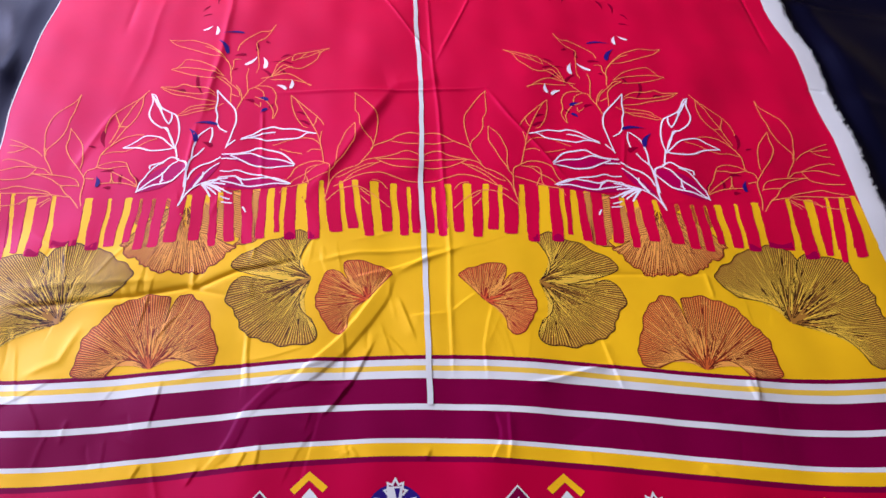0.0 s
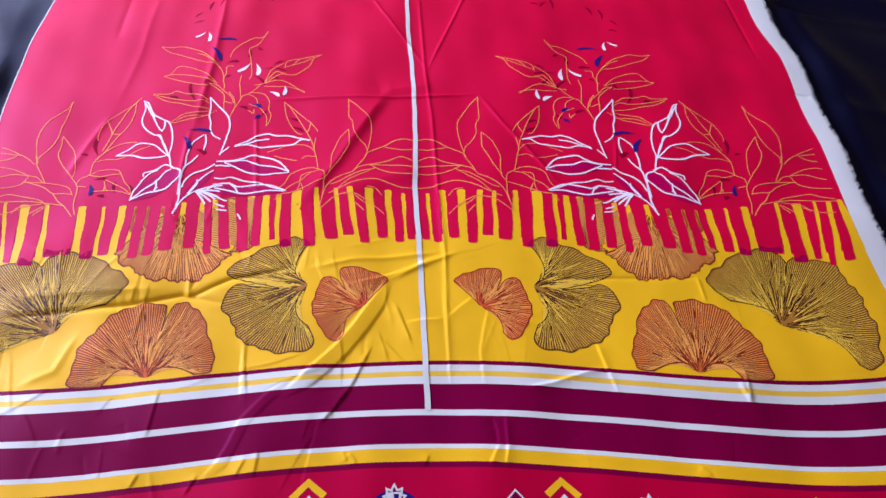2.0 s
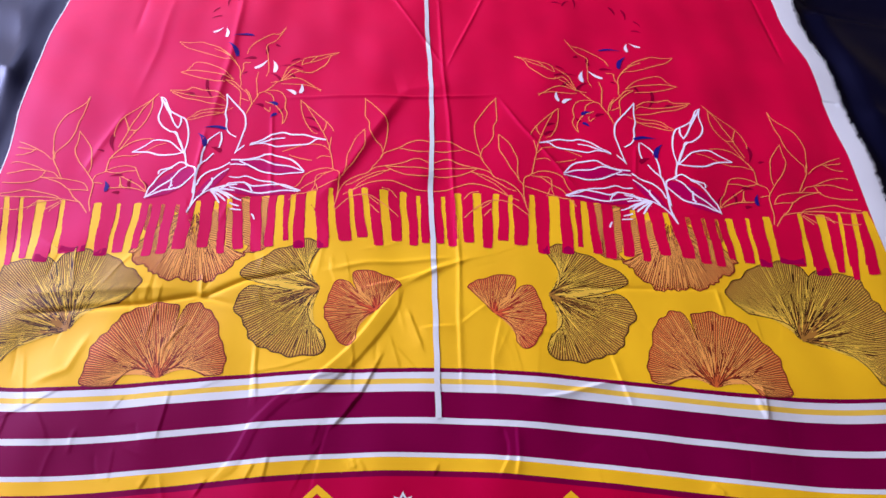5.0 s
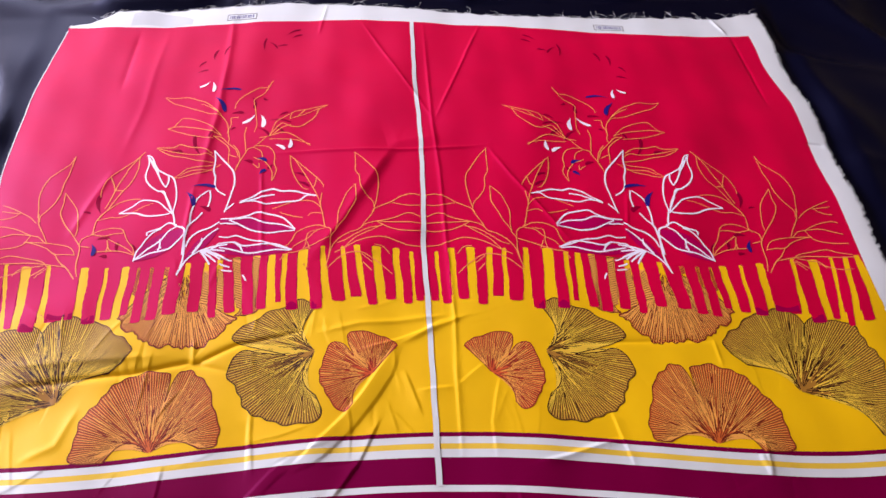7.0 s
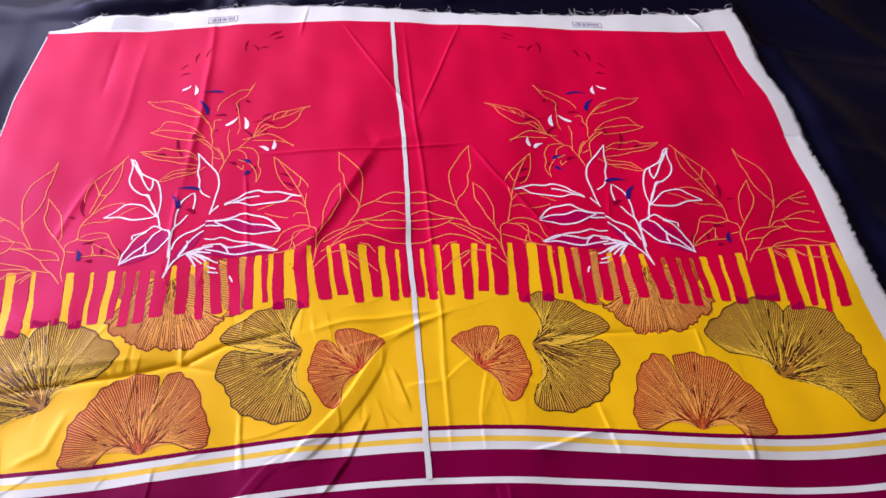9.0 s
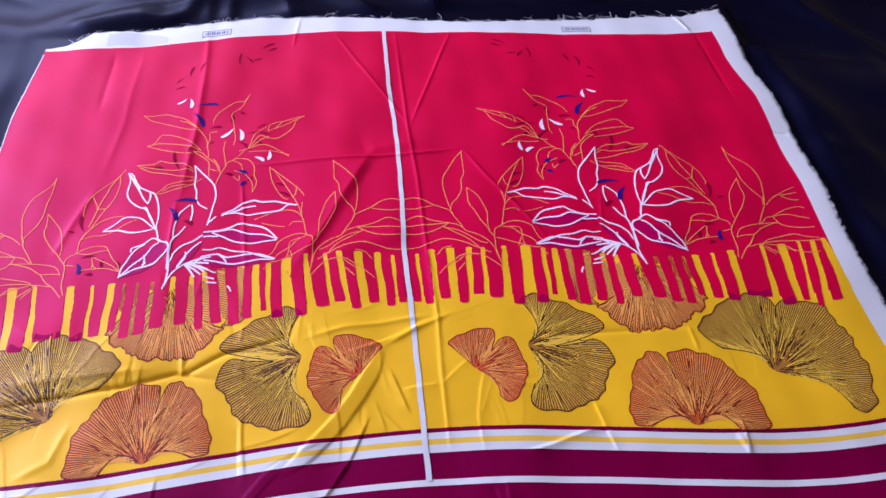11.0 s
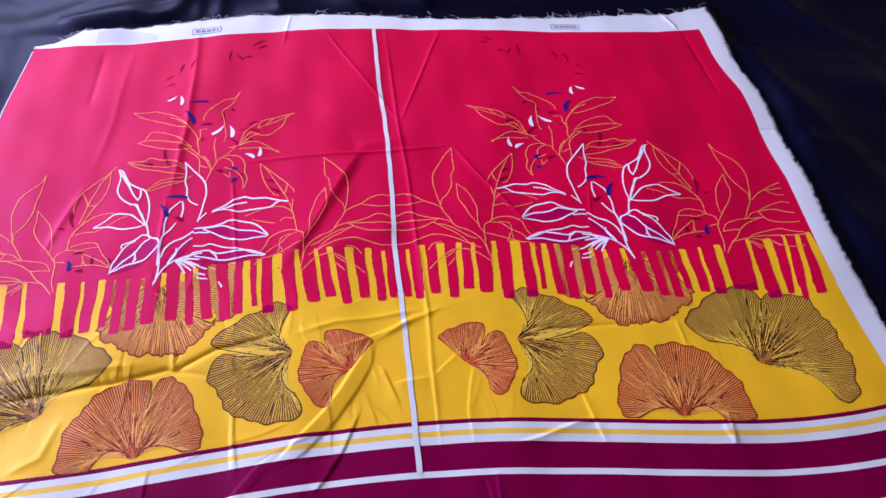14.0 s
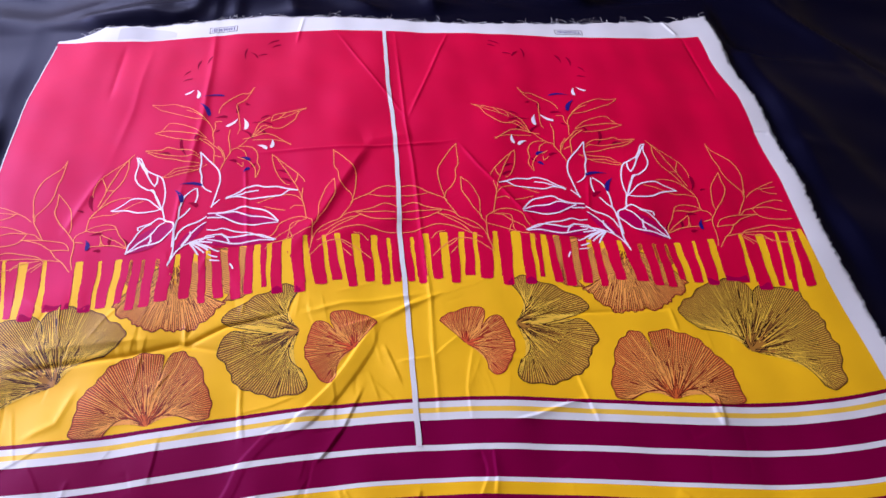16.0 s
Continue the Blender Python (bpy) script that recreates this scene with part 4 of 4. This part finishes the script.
def brushed_sprig():
    yield leaf(((0.409, 0.7811), (0.401, 0.7759), (0.389, 0.7529), (0.374, 0.7405), (0.361, 0.7304), (0.352, 0.7056), (0.349, 0.6828), (0.35, 0.6646)), ((0.407, 0.7788), (0.403, 0.764), (0.403, 0.7406), (0.395, 0.7232), (0.381, 0.71), (0.371, 0.7044), (0.359, 0.6843), (0.351, 0.6648)), ((0.405, 0.7765), (0.395, 0.7578), (0.388, 0.7466), (0.377, 0.7257), (0.369, 0.7143)), ((0.369, 0.7367), (0.367, 0.7252), (0.369, 0.7143)), ((0.4, 0.7697), (0.389, 0.7529), (0.385, 0.7411)), ((0.379, 0.7076), (0.37, 0.7063), (0.363, 0.69), (0.352, 0.667)))
    yield leaf(((0.429, 0.6765), (0.413, 0.6858), (0.4, 0.6943), (0.382, 0.6907), (0.372, 0.6852), (0.361, 0.6734), (0.35, 0.6616)), ((0.429, 0.6765), (0.406, 0.6726), (0.388, 0.664), (0.371, 0.6616), (0.356, 0.6625), (0.35, 0.6667)))
    yield leaf(((0.34, 0.6397), (0.352, 0.6446), (0.362, 0.6379), (0.369, 0.6348), (0.38, 0.6322), (0.38, 0.6251)), ((0.361, 0.6357), (0.372, 0.6301), (0.38, 0.619), (0.385, 0.6074), (0.39, 0.5978), (0.392, 0.5827)), ((0.341, 0.6358), (0.35, 0.63), (0.357, 0.6188), (0.363, 0.6115), (0.376, 0.601), (0.384, 0.5919), (0.392, 0.5847)), ((0.327, 0.6215), (0.336, 0.6106), (0.345, 0.6007), (0.356, 0.5972), (0.371, 0.5942), (0.384, 0.5878), (0.392, 0.5847)), ((0.361, 0.6173), (0.359, 0.6068), (0.361, 0.5979)), ((0.362, 0.5991), (0.357, 0.6035)))
    yield leaf(((0.311, 0.7802), (0.297, 0.7617), (0.283, 0.7442), (0.275, 0.7308), (0.271, 0.7109), (0.273, 0.691), (0.275, 0.6741), (0.278, 0.6564)), ((0.311, 0.7802), (0.307, 0.7593), (0.306, 0.7409), (0.301, 0.7259), (0.299, 0.7114), (0.293, 0.6983), (0.281, 0.6883)))
    yield leaf(((0.158, 0.6793), (0.175, 0.6858), (0.188, 0.6907), (0.205, 0.6913), (0.217, 0.6952), (0.233, 0.6906), (0.244, 0.6823), (0.259, 0.6746)), ((0.158, 0.6793), (0.171, 0.6822), (0.182, 0.6747), (0.198, 0.6731), (0.214, 0.6715), (0.226, 0.6704), (0.239, 0.6754), (0.251, 0.6753)), ((0.214, 0.6856), (0.228, 0.6838), (0.243, 0.6781), (0.255, 0.6739)))
    yield leaf(((0.186, 0.6259), (0.197, 0.6407), (0.206, 0.6481), (0.219, 0.6521), (0.235, 0.6556), (0.246, 0.6493), (0.261, 0.6446), (0.281, 0.6447)), ((0.186, 0.6259), (0.204, 0.6347), (0.225, 0.6379), (0.242, 0.6456), (0.257, 0.6439), (0.269, 0.6428)), ((0.186, 0.6239), (0.203, 0.6224), (0.218, 0.6196), (0.238, 0.6237), (0.255, 0.6335), (0.269, 0.6418)), ((0.26, 0.6343), (0.272, 0.6362), (0.281, 0.6366)))
    yield leaf(((0.184, 0.5874), (0.202, 0.595), (0.219, 0.6036), (0.239, 0.6077), (0.256, 0.6144), (0.267, 0.6121), (0.279, 0.614)), ((0.184, 0.5874), (0.207, 0.5998), (0.226, 0.5997), (0.245, 0.5975), (0.258, 0.6036), (0.277, 0.6025)), ((0.186, 0.5866), (0.205, 0.5894), (0.224, 0.5862), (0.239, 0.5855), (0.259, 0.5916), (0.276, 0.5963)), ((0.244, 0.5883), (0.25, 0.5973), (0.258, 0.6046)))
    yield leaf(((0.29, 0.5914), (0.283, 0.5974), (0.277, 0.6035)), ((0.29, 0.5914), (0.285, 0.5957), (0.278, 0.5986)), ((0.29, 0.5914), (0.277, 0.5853), (0.264, 0.5762), (0.256, 0.5729)), ((0.29, 0.5894), (0.281, 0.5839), (0.272, 0.5764)), ((0.258, 0.5631), (0.272, 0.5693)), ((0.255, 0.5566), (0.269, 0.5598)), ((0.235, 0.5404), (0.24, 0.5503)), ((0.29, 0.5914), (0.296, 0.5913), (0.3, 0.5939)))
    yield leaf(((0.304, 0.7001), (0.301, 0.6854), (0.302, 0.6693)), ((0.306, 0.7004), (0.314, 0.6926), (0.32, 0.6834), (0.323, 0.6635), (0.323, 0.6524), (0.322, 0.637)), ((0.308, 0.6591), (0.315, 0.647), (0.323, 0.6371), (0.325, 0.6211), (0.326, 0.606), (0.326, 0.5888)))
    yield leaf(((0.301, 0.5935), (0.283, 0.5985), (0.266, 0.6005)), ((0.301, 0.5930), (0.284, 0.5930), (0.268, 0.5900)), ((0.300, 0.5925), (0.286, 0.5880), (0.272, 0.5810)), ((0.300, 0.5920), (0.289, 0.5840), (0.278, 0.5735)), ((0.301, 0.5915), (0.293, 0.5820), (0.286, 0.5700)))
    yield stems(((0.35, 0.6667), (0.345, 0.6496), (0.342, 0.639), (0.329, 0.6319), (0.326, 0.6162), (0.324, 0.5956), (0.324, 0.5783), (0.328, 0.5575)), ((0.251, 0.6763), (0.26, 0.6717)), ((0.267, 0.6718), (0.273, 0.6647), (0.278, 0.6584)), ((0.282, 0.6398), (0.294, 0.6305), (0.308, 0.6246), (0.318, 0.614), (0.322, 0.6004)), ((0.282, 0.6286), (0.292, 0.6201), (0.301, 0.6083), (0.312, 0.5897)), ((0.3, 0.5939), (0.312, 0.5866), (0.321, 0.5758), (0.328, 0.5575)), ((0.302, 0.6135), (0.302, 0.6034), (0.312, 0.5877)))


for side in (1, -1):
    sprig("leaf_sprig", upper_sprig(), LINE, 0.0013, 0.0017, side, 1, "amber outlined leaf sprig print")
    sprig("leaf_sprig", inner_sprig(), LINE, 0.0013, 0.0017, side, 2, "amber outlined leaf sprig print")
    sprig("leaf_sprig", outer_sprig(), LINE, 0.0013, 0.0017, side, 3, "amber outlined leaf sprig print")
    sprig("brushed_sprig", brushed_sprig(), PALE, 0.0025, 0.0020, side, 4, "thick white outlined leaf sprig print")

# purple washes inside some of the brushed leaves
for side in (1, -1):
    for bx, by, tx, ty, width in ((0.328, 0.6318, 0.393, 0.5838, 0.0324), (0.281, 0.6295, 0.322, 0.579, 0.0153), (0.185, 0.5875, 0.292, 0.5937, 0.0198), (0.187, 0.6261, 0.283, 0.643, 0.0198)):
        patch("leaf_wash", (lambda s, t: (bx + (tx - bx) * s - (ty - by) / np.hypot(tx - bx, ty - by) * width * (t - 0.5) * np.sin(np.pi * (0.03 + 0.94 * s)),
                                          by + (ty - by) * s + (tx - bx) / np.hypot(tx - bx, ty - by) * width * (t - 0.5) * np.sin(np.pi * (0.03 + 0.94 * s))), 40, 10), WASHED, fabric, 0.0014, side)

PETALS = [(NAVY, 0.0022, [
    petal(0.278, 0.8986, 0.313, 0.9003, 0.0025),
    petal(0.301, 0.8562, 0.318, 0.8871, 0.0042),
    petal(0.297, 0.706, 0.331, 0.7115, 0.0034),
    petal(0.322, 0.6725, 0.337, 0.7013, 0.0042),
    petal(0.446, 0.6021, 0.451, 0.6222, 0.0034),
    petal(0.228, 0.7312, 0.237, 0.7236, 0.0034),
    petal(0.228, 0.7474, 0.243, 0.7538, 0.0034),
]), (PALE, 0.0022, [
    petal(0.323, 0.9, 0.326, 0.9205, 0.0034),
    petal(0.346, 0.9137, 0.331, 0.9223, 0.0025),
    petal(0.239, 0.8157, 0.243, 0.8416, 0.0042),
    petal(0.272, 0.8282, 0.252, 0.844, 0.0034),
    petal(0.197, 0.7697, 0.196, 0.7887, 0.0034),
    petal(0.203, 0.7676, 0.218, 0.7771, 0.0034),
]), (DARK, 0.0015, [
    petal(0.255, 0.8566, 0.257, 0.8791, 0.0042),
    petal(0.271, 0.8502, 0.291, 0.8505, 0.0042),
    petal(0.24, 0.8773, 0.232, 0.872, 0.0034),
    petal(0.201, 0.8449, 0.216, 0.8362, 0.0025),
    petal(0.196, 0.823, 0.232, 0.8287, 0.0025),
    petal(0.206, 0.8014, 0.223, 0.8151, 0.0034),
    petal(0.226, 0.7935, 0.247, 0.816, 0.0034),
    petal(0.283, 0.822, 0.29, 0.8181, 0.0025),
    petal(0.317, 0.8165, 0.322, 0.8022, 0.0034),
    petal(0.343, 0.8107, 0.331, 0.7733, 0.0042),
    petal(0.358, 0.7797, 0.374, 0.7842, 0.0051),
    petal(0.249, 0.7467, 0.263, 0.7521, 0.0042),
    petal(0.226, 0.7329, 0.219, 0.7409, 0.0034),
    petal(0.172, 0.7166, 0.188, 0.723, 0.0034),
    petal(0.167, 0.6967, 0.185, 0.7074, 0.0034),
    petal(0.298, 0.6616, 0.313, 0.6711, 0.0059),
    petal(0.461, 0.7108, 0.454, 0.6792, 0.0042),
    petal(0.467, 0.6795, 0.477, 0.6814, 0.0025),
    petal(0.431, 0.6304, 0.448, 0.6302, 0.0034),
    petal(0.428, 0.5972, 0.438, 0.5993, 0.0042),
    petal(0.393, 0.5992, 0.401, 0.6145, 0.0034),
    petal(0.418, 0.6207, 0.415, 0.6009, 0.0034),
    petal(0.195, 1.0458, 0.216, 1.0329, 0.0025),
    petal(0.191, 1.0332, 0.207, 1.0256, 0.0025),
    petal(0.215, 1.0078, 0.231, 1.0042, 0.0025),
    petal(0.231, 0.9992, 0.245, 1.0154, 0.0025),
    petal(0.251, 1.0243, 0.251, 0.9944, 0.0025),
    petal(0.311, 1.0077, 0.318, 0.987, 0.0034),
    petal(0.331, 1.0029, 0.333, 0.9774, 0.0034),
    petal(0.346, 0.9754, 0.356, 0.962, 0.0025),
    petal(0.339, 0.9525, 0.355, 0.948, 0.0025),
])]
for side in (1, -1):
    for mat, lift, items in PETALS:
        for bx, by, tx, ty, width in items:
            b, d = np.array((bx, by)), np.array((tx - bx, ty - by))
            t = np.linspace(0, 1, 9)
            way = b + t[:, None] * d + (0.10 * np.sin(np.pi * t))[:, None] * np.array((-d[1], d[0]))
            dd = np.array((-d[1], d[0])) / np.hypot(*d)
            w = (0.62 if mat is DARK else 0.85) * width * np.sin(np.pi * (0.06 + 0.92 * t) ** 0.6)[:, None]
            n = len(t)
            uv = np.concatenate([way + w * dd, way - w * dd]) * (side, 1)
            mesh_object("petal", printed(uv, lift), [(i, i + 1, n + i + 1, n + i)[:: -side] for i in range(n - 1)], mat, fabric)


# the border at the hem: chevrons, diamonds and round medallions
def flat_shape(name, outline, mat, parent, lift):
    """A filled print from a closed outline, fanned from its middle in rings."""
    o = np.array(outline, float)
    o = np.concatenate([np.linspace(a, b, 9)[:-1] for a, b in zip(o, np.roll(o, -1, 0))])
    c = o.mean(0)
    rings = [c + (o - c) * r for r in np.linspace(0.02, 1, 9)]
    n = len(o)
    f = [(r * n + i, r * n + (i + 1) % n, (r + 1) * n + (i + 1) % n, (r + 1) * n + i) for r in range(8) for i in range(n)]
    v = printed(np.concatenate(rings), lift)
    a = np.cross(v[f[-1][1]] - v[f[-1][0]], v[f[-1][2]] - v[f[-1][0]])
    return mesh_object(name, v, [q if a[2] > 0 else q[::-1] for q in f], mat, parent)


def diamond(cx, cy, rx, ry):
    return [(cx - rx, cy), (cx, cy + ry), (cx + rx, cy), (cx, cy - ry)]


for k in range(-2, 2):
    cx = 0.0035 + 0.266 * k + 0.1335
    if abs(cx) > 0.57:
        continue
    chevron = flat_shape("chevron", [(cx - 0.0195, 0.1790), (cx - 0.0145, 0.1735), (cx, 0.1866), (cx, 0.1955)], YELLOW, fabric, 0.0008)
    flat_shape("chevron_arm", [(cx + 0.0195, 0.1790), (cx + 0.0145, 0.1735), (cx, 0.1866), (cx, 0.1955)], YELLOW, chevron, 0.0008)
    flat_shape("diamond", diamond(cx + 0.001, 0.157, 0.019, 0.0215), WHITE, fabric, 0.0008)
    cx -= 0.050
    edge = flat_shape("diamond", diamond(cx, 0.157, 0.022, 0.0235), WHITE, fabric, 0.0008)
    flat_shape("diamond_field", diamond(cx, 0.157, 0.0195, 0.0210), MAROON, edge, 0.0012)
    flat_shape("diamond_mark", diamond(cx, 0.160, 0.005, 0.009), WHITE, edge, 0.0016)
    cx = -0.0395 + 0.266 * k
    disc = flat_shape("medallion", [(cx + 0.031 * math.cos(a * math.pi / 12), 0.148 + 0.031 * math.sin(a * math.pi / 12)) for a in range(24)], NAVY, fabric, 0.0008)
    for j, (deg, n) in enumerate(((90, 0.0165), (52, 0.0150), (128, 0.0150), (14, 0.0135), (166, 0.0135))):
        ex, ey = math.cos(math.radians(deg)), math.sin(math.radians(deg))
        for size, mat in ((1.0, WHITE), (0.62, MAROON)):
            a, w = n * size, 0.0042 * size
            px, py = cx + 0.3 * (1 - size) * n * ex, 0.1695 + 0.3 * (1 - size) * n * ey
            flat_shape("petal", [(px, py), (px + 0.55 * a * ex - w * ey, py + 0.55 * a * ey + w * ex), (px + a * ex, py + a * ey), (px + 0.55 * a * ex + w * ey, py + 0.55 * a * ey - w * ex)],
                       mat, disc, 0.0012 + 0.0004 * (size < 1) + 0.0002 * j)
    flat_shape("flower_heart", [(cx - 0.009, 0.176), (cx + 0.008, 0.1765), (cx + 0.006, 0.162), (cx - 0.008, 0.163)], WHITE, disc, 0.0026)
    flat_shape("heart_mark", [(cx - 0.001, 0.1745), (cx + 0.005, 0.1745), (cx + 0.003, 0.165), (cx + 0.001, 0.165)], NAVY, disc, 0.0030)
    for side in (1, -1):
        flat_shape("petal", [(cx + side * 0.010, 0.164), (cx + side * 0.022, 0.166), (cx + side * 0.018, 0.158), (cx + side * 0.010, 0.160)], WHITE, disc, 0.0012)

# where the white selvage lies in one thin layer, the dark sheet shows through its weave
patch("thin_selvage", (lambda s, t: (-0.490 + 0.105 * s, 1.0700 + 0.0025 * np.sin(7 * s) + (0.0290 + 0.006 * s) * (1 - 0.7 * s**4) * t), 60, 14), THIN, fabric, 0.0004, label="thin greyish single layer of the white selvage")

# unreadable stamps on the selvage
for cx in (0.353, -0.299):
    stamp = patch("selvage_stamp", (lambda s, t: (cx - 0.026 + 0.052 * s, 1.0745 + 0.0145 * t), 12, 4), UMBER, fabric, 0.0006, label="small dark printed stamp on the white selvage")
    patch("stamp_field", (lambda s, t: (cx - 0.0248 + 0.0496 * s, 1.0757 + 0.0121 * t), 12, 4), WHITE, stamp, 0.0010)
    for j in range(14):
        a = cx - 0.0215 + 0.0031 * j
        patch("bar", (lambda s, t: (a + (0.0018 if j % 3 else 0.0009) * s, 1.0780 + 0.0075 * t), 2, 2), NAVY, stamp, 0.0014)


# loose threads along the cut edges
def thread(way, r):
    d = np.gradient(way, axis=0)
    d /= np.linalg.norm(d, axis=1)[:, None] + 1e-9
    a = np.cross(d, (0.3, 0.2, 1.0))
    a /= np.linalg.norm(a, axis=1)[:, None] + 1e-9
    b = np.cross(d, a)
    v = np.concatenate([way + r * (math.cos(k) * a + math.sin(k) * b) for k in (0.0, 2.094, 4.189)])
    n = len(way)
    return v, [(k * n + i, k * n + i + 1, (k + 1) % 3 * n + i + 1, (k + 1) % 3 * n + i) for k in range(3) for i in range(n - 1)]


rng = random.Random(5)
pieces = []
TOP_EDGE, RIGHT_EDGE, LEFT_EDGE = top.reshape(ny, nx, 3)[-1], top.reshape(ny, nx, 3)[:, -1], top.reshape(ny, nx, 3)[:, 0]
def droop(p, s):
    return np.maximum(p[2] - 0.35 * s, -0.004)


for k in range(300):
    p = TOP_EDGE[rng.randrange(30, nx)]
    n, a = rng.choice((0.005, 0.008, 0.012, 0.024)), rng.uniform(0.5, 2.6)
    c, s = rng.uniform(-70, 70), np.linspace(0, 1, 9) * n
    pieces.append(thread(np.stack([p[0] + s * np.cos(a + c * s), p[1] - 0.001 + s * np.sin(a + c * s), droop(p, s) + 0.001], -1), 0.00026))
for k in range(3400):
    p = RIGHT_EDGE[rng.randrange(60, ny)]
    n, a = rng.choice((0.003, 0.004, 0.005, 0.0075)), rng.uniform(-0.7, 0.7)
    s = np.linspace(0, 1, 4) * n
    pieces.append(thread(np.stack([p[0] - 0.001 + s * np.cos(a), p[1] + s * np.sin(a + 60 * s), droop(p, 0.4 * s)], -1), 0.00024))
for at in (0.92, 0.88, 0.95, 0.84, 0.70, 0.58):
    p = RIGHT_EDGE[int(at * (ny - 1))]
    n, b = rng.uniform(0.03, 0.07), rng.uniform(0.004, 0.010)
    s = np.linspace(0, 1, 14)
    pieces.append(thread(np.stack([p[0] - 0.002 + b * np.sin(np.pi * s), p[1] - n * s, -0.002 + 0 * s], -1), 0.00026))
for k in range(300):
    p = LEFT_EDGE[rng.randrange(60, ny)]
    n, a = rng.choice((0.001, 0.003)), rng.uniform(2.3, 4.0)
    s = np.linspace(0, 1, 4) * n
    pieces.append(thread(np.stack([p[0] + 0.001 + s * np.cos(a), p[1] + s * np.sin(a), droop(p, s) + 0.0004], -1), 0.0003))
tagged(mesh_object("frayed_threads", *joined(pieces), WHITE, fabric, "loose white threads along the frayed edges"), kind="stuff")
